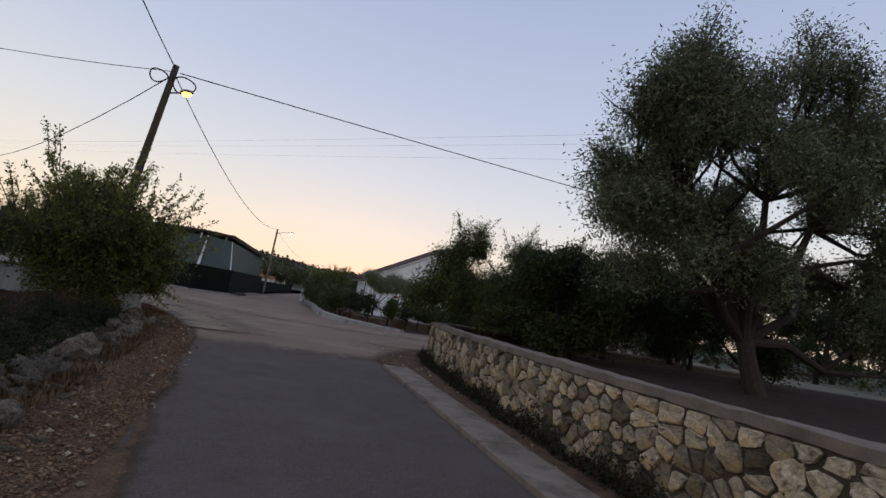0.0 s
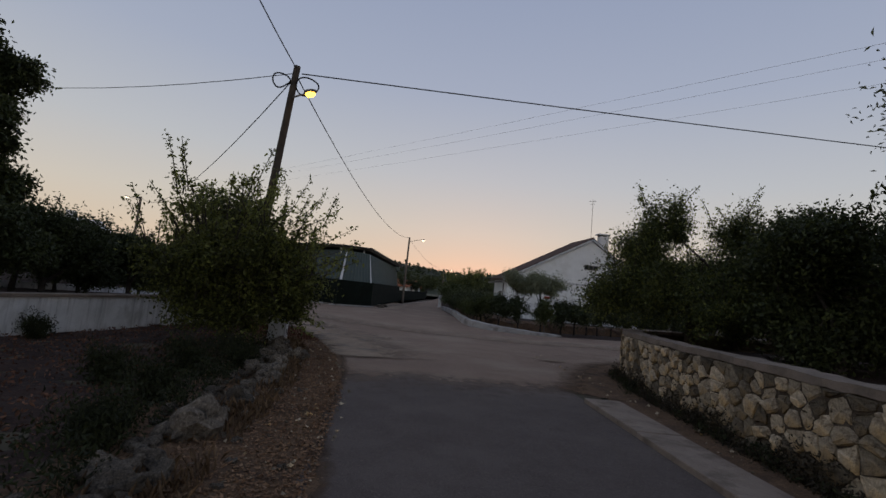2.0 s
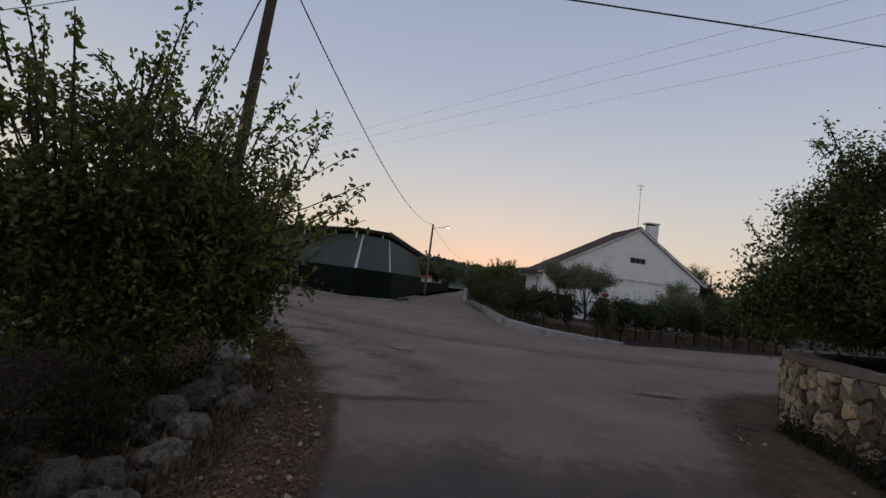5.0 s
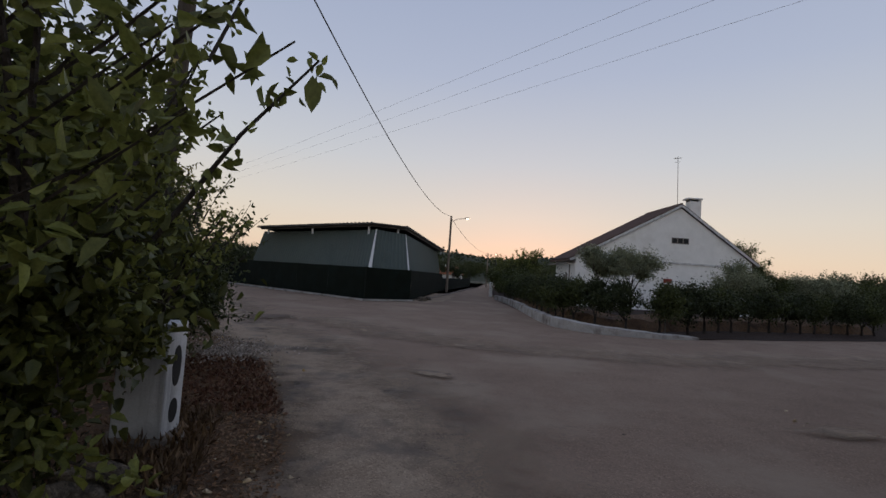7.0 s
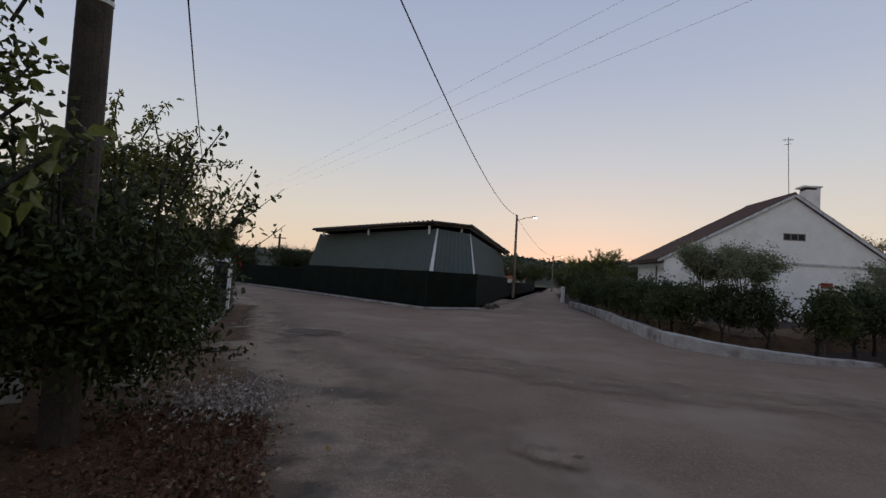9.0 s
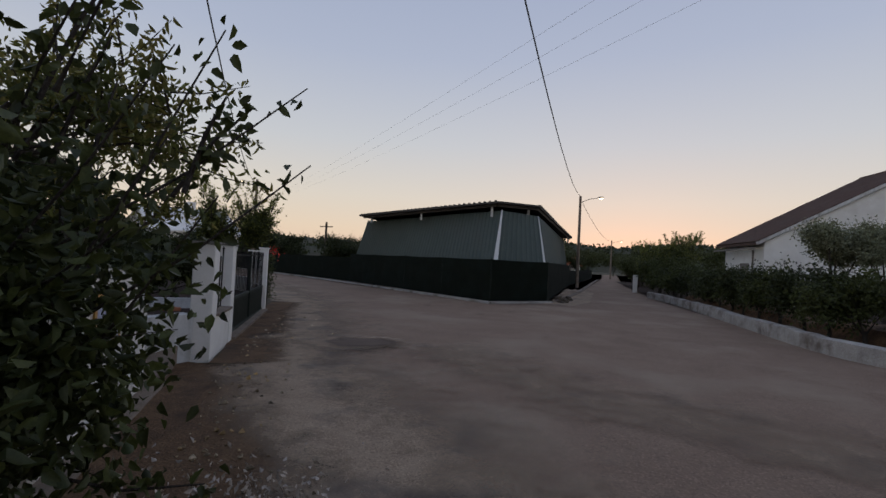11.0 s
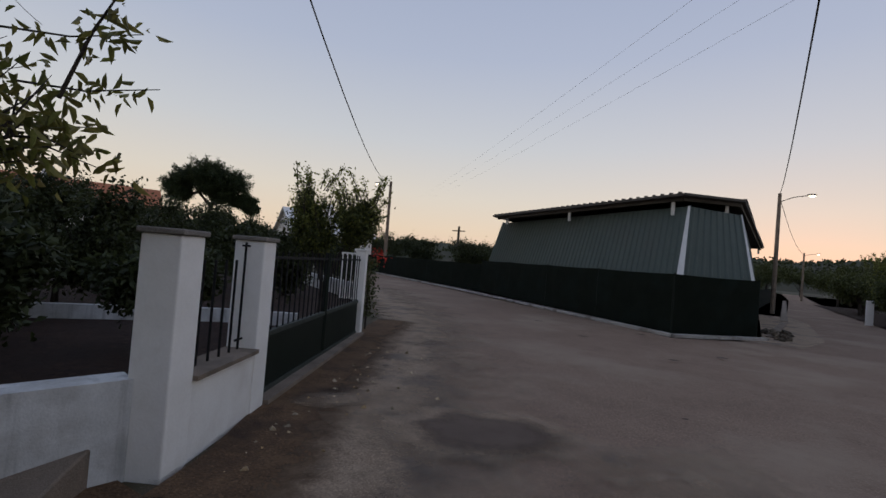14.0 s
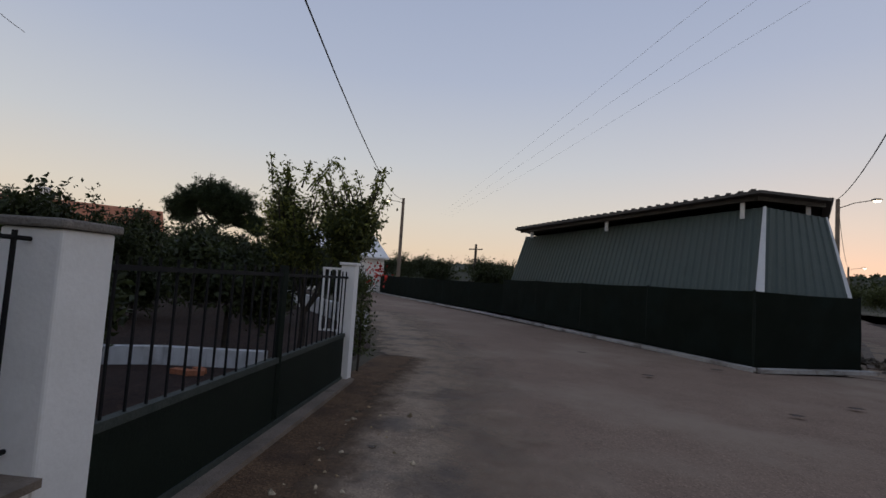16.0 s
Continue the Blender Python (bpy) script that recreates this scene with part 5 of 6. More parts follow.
def poles():
    t = pole(-5.33, 16.58, 7.4, 0.13, "weathered timber utility pole with cable coils and a lit street lamp", (0.78, -0.90), (0.42, -0.3, -0.9, 0.02), M_LAMP)
    # coils of spare cable and a pale band
    for dx, dz, rr in ((-0.35, -0.45, 0.2), (0.38, -0.55, 0.26)):
        bm = bmesh.new()
        c = Vector((0.74 + dx, -0.87, 7.4 + dz))
        tube(bm, [c + Vector((math.cos(a) * rr * 1.2, 0.08 * math.sin(2 * a), math.sin(a) * rr)) for a in [k * math.pi / 10 for k in range(24)]], 0.022, 5)
        part("cable_coil", bm, M_CABLE, t, "loose coil of black cable", True)
    for z in (3.35,):
        bm = bmesh.new()
        tube(bm, [(0.78 * (z + 0.3) / 7.7, -0.9 * (z + 0.3) / 7.7, z), (0.78 * (z + 0.33) / 7.7, -0.9 * (z + 0.33) / 7.7, z + 0.03)], 0.116, 14)
        part("band", bm, M_FLASH, t, "pale metal band")
    bm = boxed(0.39, -0.625, 3.9, 0.49, -0.62, 4.0)
    part("warning_plate", bm, material("plate_yellow", (0.42, 0.34, 0.10), (0.5, 0.4, 0.14), 6, 0.5, 0), t)
    pole(-1.75, 52.8, 7.0, 0.13, "slim street pole with a lamp arm", (0, 0), (1.3, -0.2, -0.5, 0.35), M_LAMP2, True)
    pole(4.6, 92.0, 6.0, 0.13, "far street pole with a small lamp", (0, 0), (1.2, -0.2, -0.4, 0.3), M_LAMP2, True)
    pole(-30.0, 52.8, 8.1, 0.17, "grey roadside utility pole with a small lamp", (0, 0), (-0.9, -0.5, -0.4, 0.15), M_LAMP2, True)
    t = pole(-26.7, 60.0, 4.95, 0.16, "short timber pole with a crossbar", (0, 0))
    bm = bmesh.new()
    beam(bm, (-0.7, 0, 4.5), (0.7, 0, 4.5), 0.08, 0.1)
    part("crossbar", bm, M_TIMBER, t)
    pole(41, 78, 7.5, 0.15, "far timber pole among trees", (0, 0))
    T = (-4.56, 15.7)
    cable("black overhead cable to the lamp pole in the lane", (T[0], T[1], 7.15), (-1.75, 52.8, 7.0), 1.2, 0.02)
    cable("thick overhead cable sagging across the junction", (T[0] + 0.15, T[1], 7.2), (25.3, 18.0, 8.4), 0.05, 0.022)
    cable("overhead cable running back along the lane", (T[0], T[1], 7.3), (-6.2, -8, 14.0), 1.2, 0.02)
    cable("thin overhead cable over the field", (T[0], T[1], 7.2), (-31, 28, 10.5), 1.0, 0.014)
    cable("overhead cable along the road beside the fence", (T[0], T[1], 7.1), (-30, 52.8, 8.0), 1.7, 0.02)
    cable("far cable between the lane lamps", (-1.75, 52.8, 6.8), (4.6, 92, 5.9), 0.8, 0.018)
    for o, z in ((0, 0), (1.3, 0.35), (2.2, 0.1)):
        cable("thin distant power line", (40 + o, -21 + o, 8.4 + z), (-70 + o, 118 + o, 17.0 + z), 1.0, 0.0065, M_WIRE)


# white service box under the fruit tree
def service_box():
    t = thing("service_box", "white plastered service post with two dark oval holes", "service box", (-3.70, 14.25, 0))
    t.rotation_euler[2] = radians(6)
    part("body", boxed(-0.2, -0.16, -0.05, 0.2, 0.16, 0.98, 0.015), M_LIME, t)
    for z, h in ((0.62, 0.17), (0.25, 0.10)):
        bm = bmesh.new()
        tube(bm, [(0.19, 0, z), (0.206, 0, z)], 0.07, 18)
        for v in bm.verts:
            v.co.z = z + (v.co.z - z) * h / 0.07
        part("hole", bm, M_CABLE, t, "dark broken opening")
    bm = lump(5, 2, 0.25, (0.34, 0.3, 0.1))
    part("footing", bm, M_CONC, t, "rough cement footing")


wall_stones()
rubble_line()
fountain()
frontage()
barn()
barn_yard()
house()
hedge_wall()
poles()
service_box()
far_house("far_house", "distant low house with an orange tiled roof", -3.5, 100, 7, 6, 1.9, 3.1, 70, M_ORANGE)
far_house("villa", "distant white villa with an orange tiled roof and chimneys", -44.5, 33.5, 8, 12.5, 3.0, 4.9, -23, M_ORANGE)
far_house("villa", "distant white house between garden trees", -37, 52, 8, 7, 3.0, 5.0, -30, M_WHITE)

# ---- trees and shrubs ----


def blob_ring(c, r, n, rng, k=0.62, s=0.55):
    """A cluster of smaller blobs that together fill an uneven crown."""
    res = [(tuple(c), (r[0] * s, r[1] * s, r[2] * s))]
    for i in range(n):
        a = 2 * math.pi * i / n + rng.uniform(-0.4, 0.4)
        z = rng.uniform(-0.55, 0.75)
        q = k * rng.uniform(0.75, 1.2) * math.sqrt(max(0.1, 1 - z * z))
        f = s * rng.uniform(0.75, 1.15)
        res.append(((c[0] + r[0] * q * math.cos(a), c[1] + r[1] * q * math.sin(a), c[2] + r[2] * z * k * 1.1), (r[0] * f, r[1] * f, r[2] * f)))
    return res


def lobes(rng, box_lo, box_hi, n, lo, hi):
    """Scattered crown lobes of uneven size inside an ellipsoid."""
    c = [(a + b) / 2 for a, b in zip(box_lo, box_hi)]
    h = [(b - a) / 2 for a, b in zip(box_lo, box_hi)]
    res = []
    while len(res) < n:
        d = rng.uniform(-1, 1, 3)
        if 0.2 < d @ d < 1:
            r = rng.uniform(lo, hi)
            res.append((tuple(c[k] + d[k] * h[k] for k in range(3)), (r, r, r * rng.uniform(0.75, 1.0))))
    return res


def orchard():
    rng = np.random.default_rng(21)
    big = lobes(rng, (5.6, 5.6, 2.6), (14.6, 10.2, 9.2), 64, 0.6, 1.0) + lobes(rng, (6.6, 6.2, 2.2), (15.6, 9.8, 4.6), 10, 0.6, 0.95) + [((5.5, 7.8, 5.2), (0.55, 0.6, 0.6)), ((5.8, 7.6, 4.3), (0.7, 0.7, 0.7)), ((6.9, 7.7, 7.3), (0.7, 0.7, 0.75)), ((7.6, 7.7, 6.4), (0.8, 0.8, 0.8)), ((9.6, 7.7, 8.3), (0.9, 0.9, 0.9)), ((11.2, 7.7, 9.6), (1.0, 1.0, 1.1)), ((12.2, 7.7, 8.4), (1.1, 1.0, 1.0)), ((14.6, 7.7, 9.6), (1.3, 1.1, 1.2)), ((14.2, 7.5, 7.4), (1.2, 1.1, 1.1)), ((14.6, 7.2, 5.6), (1.1, 1.0, 0.9)), ((8.4, 7.9, 4.2), (1.0, 1.0, 0.8)), ((6.8, 8.4, 3.2), (0.8, 0.8, 0.7))]
    # M_LOLIVE at the tips puts the sky-lit look of the outer clumps into colour
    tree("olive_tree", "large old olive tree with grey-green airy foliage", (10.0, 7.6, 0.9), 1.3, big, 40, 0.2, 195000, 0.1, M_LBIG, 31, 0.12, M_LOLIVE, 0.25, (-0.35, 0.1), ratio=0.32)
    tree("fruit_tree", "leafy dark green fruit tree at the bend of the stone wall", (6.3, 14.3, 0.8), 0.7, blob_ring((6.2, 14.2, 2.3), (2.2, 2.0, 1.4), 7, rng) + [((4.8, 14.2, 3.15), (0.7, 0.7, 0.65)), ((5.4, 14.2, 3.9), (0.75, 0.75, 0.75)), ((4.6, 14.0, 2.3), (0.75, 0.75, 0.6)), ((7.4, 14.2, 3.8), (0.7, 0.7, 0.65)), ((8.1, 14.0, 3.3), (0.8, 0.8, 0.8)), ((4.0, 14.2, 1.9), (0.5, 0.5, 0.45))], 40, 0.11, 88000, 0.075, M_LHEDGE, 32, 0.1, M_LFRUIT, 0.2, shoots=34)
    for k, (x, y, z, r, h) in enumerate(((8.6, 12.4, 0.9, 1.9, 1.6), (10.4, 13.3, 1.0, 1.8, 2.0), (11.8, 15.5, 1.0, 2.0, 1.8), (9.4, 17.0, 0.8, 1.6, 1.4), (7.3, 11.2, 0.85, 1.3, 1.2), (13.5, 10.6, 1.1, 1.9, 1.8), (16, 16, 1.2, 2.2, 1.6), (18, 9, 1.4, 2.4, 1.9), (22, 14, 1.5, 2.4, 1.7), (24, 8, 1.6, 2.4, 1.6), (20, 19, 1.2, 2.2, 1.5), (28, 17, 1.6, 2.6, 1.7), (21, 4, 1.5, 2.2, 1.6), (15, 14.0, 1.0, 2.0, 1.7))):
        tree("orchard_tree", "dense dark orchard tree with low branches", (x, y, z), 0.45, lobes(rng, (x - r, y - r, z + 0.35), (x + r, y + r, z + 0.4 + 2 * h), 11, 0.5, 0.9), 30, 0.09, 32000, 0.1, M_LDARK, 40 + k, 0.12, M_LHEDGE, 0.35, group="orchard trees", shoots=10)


def roadside():
    rng = np.random.default_rng(22)
    # dark inner leaves and pale shoots: crown shade and backlight put into leaf colour
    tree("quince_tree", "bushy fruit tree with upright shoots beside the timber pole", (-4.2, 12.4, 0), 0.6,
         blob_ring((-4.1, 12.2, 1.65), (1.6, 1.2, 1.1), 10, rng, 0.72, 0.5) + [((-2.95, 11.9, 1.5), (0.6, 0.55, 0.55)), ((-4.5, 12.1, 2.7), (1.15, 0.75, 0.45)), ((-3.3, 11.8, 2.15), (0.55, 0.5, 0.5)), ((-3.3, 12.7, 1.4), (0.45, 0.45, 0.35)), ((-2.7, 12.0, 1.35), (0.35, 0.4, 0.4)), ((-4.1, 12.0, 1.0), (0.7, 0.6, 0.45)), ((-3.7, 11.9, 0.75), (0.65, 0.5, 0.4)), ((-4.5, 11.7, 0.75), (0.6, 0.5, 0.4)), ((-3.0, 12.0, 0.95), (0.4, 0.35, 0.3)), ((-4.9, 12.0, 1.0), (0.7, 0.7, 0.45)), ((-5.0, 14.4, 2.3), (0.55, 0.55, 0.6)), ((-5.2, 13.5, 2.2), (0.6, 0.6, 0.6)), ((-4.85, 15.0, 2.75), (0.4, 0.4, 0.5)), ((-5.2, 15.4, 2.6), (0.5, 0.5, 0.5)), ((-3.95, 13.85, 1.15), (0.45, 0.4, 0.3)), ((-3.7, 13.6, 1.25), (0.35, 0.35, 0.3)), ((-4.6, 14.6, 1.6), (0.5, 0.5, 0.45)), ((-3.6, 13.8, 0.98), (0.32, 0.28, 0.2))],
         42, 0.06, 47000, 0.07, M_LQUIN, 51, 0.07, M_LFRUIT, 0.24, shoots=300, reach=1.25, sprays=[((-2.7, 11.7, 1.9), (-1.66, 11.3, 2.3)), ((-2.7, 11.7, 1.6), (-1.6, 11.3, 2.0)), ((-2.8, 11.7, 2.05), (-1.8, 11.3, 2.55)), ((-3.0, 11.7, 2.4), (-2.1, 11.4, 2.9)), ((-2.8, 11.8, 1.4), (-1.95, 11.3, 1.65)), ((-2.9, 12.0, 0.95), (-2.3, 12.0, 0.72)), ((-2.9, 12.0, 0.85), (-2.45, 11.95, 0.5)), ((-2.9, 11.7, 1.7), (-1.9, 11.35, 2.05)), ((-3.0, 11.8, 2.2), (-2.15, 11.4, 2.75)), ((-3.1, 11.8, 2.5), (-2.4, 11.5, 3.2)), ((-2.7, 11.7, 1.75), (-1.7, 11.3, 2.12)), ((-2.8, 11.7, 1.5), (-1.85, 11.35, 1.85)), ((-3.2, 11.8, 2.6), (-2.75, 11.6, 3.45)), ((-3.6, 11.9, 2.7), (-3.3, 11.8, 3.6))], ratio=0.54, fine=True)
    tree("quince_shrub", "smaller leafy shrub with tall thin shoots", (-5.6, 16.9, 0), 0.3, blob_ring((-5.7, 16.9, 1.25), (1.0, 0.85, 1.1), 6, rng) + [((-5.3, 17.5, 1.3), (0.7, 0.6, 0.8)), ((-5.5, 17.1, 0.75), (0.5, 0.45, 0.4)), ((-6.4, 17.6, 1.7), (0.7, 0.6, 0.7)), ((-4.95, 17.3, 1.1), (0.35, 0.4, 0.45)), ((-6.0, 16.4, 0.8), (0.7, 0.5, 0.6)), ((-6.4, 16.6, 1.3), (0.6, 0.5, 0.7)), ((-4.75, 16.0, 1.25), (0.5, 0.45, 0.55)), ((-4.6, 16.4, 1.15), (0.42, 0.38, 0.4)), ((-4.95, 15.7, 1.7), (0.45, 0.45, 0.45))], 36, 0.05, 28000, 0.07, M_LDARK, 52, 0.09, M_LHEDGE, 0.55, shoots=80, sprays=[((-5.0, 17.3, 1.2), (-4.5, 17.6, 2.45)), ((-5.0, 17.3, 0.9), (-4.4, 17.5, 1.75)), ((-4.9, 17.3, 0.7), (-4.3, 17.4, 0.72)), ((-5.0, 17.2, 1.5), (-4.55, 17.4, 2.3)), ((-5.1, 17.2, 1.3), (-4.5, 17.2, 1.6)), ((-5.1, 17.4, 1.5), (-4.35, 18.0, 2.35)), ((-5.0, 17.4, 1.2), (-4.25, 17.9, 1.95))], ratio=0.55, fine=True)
    tree("peach_tree", "fruit tree with drooping yellow-green leaves over the fountain", (-8.1, 18.9, 0), 1.5,
         blob_ring((-7.8, 19.4, 2.75), (1.3, 1.1, 0.65), 7, rng) + [((-6.6, 19.7, 2.45), (0.6, 0.5, 0.42)), ((-8.7, 20.5, 2.45), (0.8, 0.7, 0.5)), ((-6.95, 19.3, 2.95), (0.7, 0.6, 0.45)), ((-7.7, 20.6, 2.05), (0.45, 0.4, 0.3)), ((-8.8, 20.3, 2.1), (0.7, 0.6, 0.45))],
         26, 0.06, 4200, 0.1, M_LFRUIT, 53, 0.06, M_LYELL, 0.6, shoots=14, sprays=[((-6.5, 19.5, 2.35), (-5.6, 19.6, 2.1)), ((-6.5, 19.5, 2.6), (-5.7, 19.55, 2.5)), ((-6.6, 19.3, 2.9), (-5.75, 19.4, 2.95)), ((-7.0, 19.2, 3.1), (-6.2, 19.0, 3.35)), ((-8.6, 20.8, 2.5), (-7.75, 21.25, 2.5)), ((-8.6, 20.7, 2.8), (-7.9, 21.2, 2.85)), ((-8.6, 20.6, 2.25), (-7.9, 21.0, 2.2))], ratio=0.33, droop=0.4, fine=True)
    for k, (x, y, r, h) in enumerate(((-9.0, 9.6, 0.9, 0.6), (-8.7, 12.2, 0.8, 0.5), (-9.3, 7.0, 1.0, 0.6), (-14.5, 14, 2.2, 1.6), (-15, 9, 2.4, 1.5), (-17, 19, 2.4, 1.6), (-13.5, 5.5, 1.8, 1.2), (-9.7, 15.0, 1.1, 0.8), (-10.6, 10.5, 1.1, 0.8), (-9.2, 17.6, 0.9, 0.6), (-11.6, 16.5, 1.4, 1.0))):
        tree("garden_tree", "dark round garden tree behind the white wall", (x, y, 0), 0.9, blob_ring((x, y, 1.7), (r, r, h * 1.15), 7, rng, 0.75), 30, 0.08, 22000, 0.09, M_LDARK, 60 + k, 0.09, group="garden trees", shoots=4)
    # crown lobes of the walnut: reach towards the field, height, radius
    lumps = ((1.0, 6.3, 0.6), (1.85, 5.5, 0.42), (0.9, 5.2, 0.75), (1.8, 4.2, 0.6), (1.55, 3.6, 0.65), (1.75, 2.95, 0.55), (1.25, 2.35, 0.5), (0.5, 6.9, 0.8), (0.4, 5.8, 0.9), (0.5, 4.4, 1.0), (0.4, 3.0, 0.9), (-0.7, 6.2, 1.0), (-0.8, 4.8, 1.2), (-0.8, 3.3, 1.0), (1.2, 4.7, 0.5))
    tree("walnut_tree", "tall dark broadleaf tree behind the white wall", (-11.4, 12.2, 0), 1.6, [((-11.2 + 0.69 * u, 12.3 + 0.72 * u + (k % 3 - 1) * 0.4, z), (r, r, r * 0.85)) for k, (u, z, r) in enumerate(lumps)], 44, 0.13, 62000, 0.115, M_LDARK, 66, 0.06, M_LHEDGE, 0.2, shoots=20)


def yard():
    rng = np.random.default_rng(23)
    tree("oleander_tree", "young two-lobed garden tree behind the gate", (-12.2, 27.3, 0), 0.9, [((-12.75, 27.25, 2.6), (0.42, 0.42, 0.55)), ((-12.6, 27.2, 2.1), (0.55, 0.5, 0.4)), ((-11.7, 27.6, 2.35), (0.5, 0.5, 0.38)), ((-11.3, 27.6, 2.45), (0.36, 0.4, 0.36)), ((-12.45, 27.3, 1.85), (0.5, 0.5, 0.25)), ((-11.6, 27.7, 2.05), (0.5, 0.45, 0.28))],
         38, 0.06, 17000, 0.085, M_LHEDGE, 71, 0.06, M_LFRUIT, 0.2, shoots=70, ratio=0.42)
    rngf = np.random.default_rng(3)
    leaf_mesh("blossom", np.array([(-11.05, 27.75, 1.55)]) + rngf.normal(size=(60, 3)) * 0.1, 0.06, material("red_blossom", (0.45, 0.02, 0.015), (0.6, 0.05, 0.03), 5, 0.6, 0), None, rngf, ratio=0.9)
    tagged(bpy.data.objects["blossom"], "small cluster of red blossom beside the gate post", "flowers", kind="stuff")
    vine = thing("climbing_plant", "leafy green climber at the foot of the white gate post", "plant", (-10.85, 27.25, 0))
    bm = bmesh.new()
    tube(bm, [(0, 0, -0.05), (0.04, -0.03, 0.5), (-0.03, 0.02, 1.1), (0.02, 0, 1.6)], [0.02, 0.016, 0.012, 0.006], 6)
    part("stem", bm, M_BARK, vine)
    zz = rngf.uniform(0.3, 1.5, 1000)
    leaf_mesh("foliage", np.stack([rngf.normal(size=1000) * 0.085, rngf.normal(size=1000) * 0.085, zz], 1), 0.065, M_LHEDGE, vine, rngf, ratio=0.5)
    spots = ((-10.8, 21.0, 0.75, 0.5), (-11.2, 23.3, 0.55, 0.35), (-18.5, 27.5, 1.6, 1.1), (-21.5, 31, 1.8, 1.2), (-16.5, 30, 1.3, 0.85), (-23, 26, 1.9, 1.35), (-27, 36, 1.8, 1.4), (-20, 36, 1.5, 1.2), (-14.5, 22, 1.4, 0.8), (-12.6, 20.9, 1.2, 0.7), (-15.8, 23.8, 1.5, 0.9), (-11.6, 19.0, 1.1, 0.7), (-17.5, 21, 1.6, 1.0), (-13.4, 26.7, 0.85, 0.7))
    for k, (x, y, r, h) in enumerate(spots):
        tree("garden_shrub", "dark leafy garden tree in the yard behind the gate", (x, y, 0), 0.6, lobes(rng, (x - r, y - r, 0.75), (x + r, y + r, 0.65 + 1.6 * h), 10, 0.35 * r, 0.55 * r), 28, 0.06, 24000, 0.11, M_LDARK, 80 + k, 0.07, group="yard trees")
    # umbrella pine
    pads = [((-41 + dx * 0.85, 43 + dy * 0.85, 6.0 + dz), (k, k, k * 0.86)) for dx, dy, dz, k in ((0, 0, 1.1, 1.6), (-1.7, -1.2, 0.55, 1.45), (1.6, 1.1, 0.5, 1.45), (-2.2, -1.6, -0.7, 0.9), (1.2, 0.8, -0.5, 1.1), (0.9, -1.0, 0.6, 1.4), (-0.9, 1.2, 0.5, 1.3), (2.6, 2.3, -0.9, 0.75), (2.9, 2.6, -1.5, 0.55), (-2.6, -1.9, -0.1, 1.1), (0.4, 0, 0.0, 1.2))]
    tree("umbrella_pine", "umbrella pine with a flat dark crown and bare trunk", (-40.4, 43, 0), 3.2, pads, 90, 0.26, 140000, 0.2, M_LPINE, 95, 0.07, ratio=0.25)
    bm = bmesh.new()
    sheet(bm, [(-8.4, 21.6), (-9.0, 23.2), (-11.0, 27.0), (-12.5, 29.5), (-40, 52), (-60, 40), (-30, 20), (-9, 19)], 0.015)
    tagged(part("yard", bm, M_SOIL), "bare brown yard behind the gate", "ground", kind="structure")
    slab_wall("bed_edging", [(-17.5, 19.5), (-14.7, 23.4), (-13.1, 25.5), (-11.9, 26.4)], 0.16, 0.27, M_LIME, None, "low white edging round the garden beds")
    for dx, dy, turn in ((0, 0, 20), (0.2, 0.1, 55), (0.1, 0.22, -10)):
        br = thing("loose_brick", "loose red clay brick lying in the yard", "brick", (-12.3 + dx, 25.35 + dy, 0.015), "loose bricks")
        br.rotation_euler[2] = radians(turn)
        part("block", boxed(-0.11, -0.055, 0, 0.11, 0.055, 0.07, 0.006), M_ORANGE, br)
    slab_wall("wall_yard", [(-14.5, 31.5), (-22, 35.5), (-36, 42)], 0.18, 0.55, M_LIME, None, "low white wall at the back of the yard")


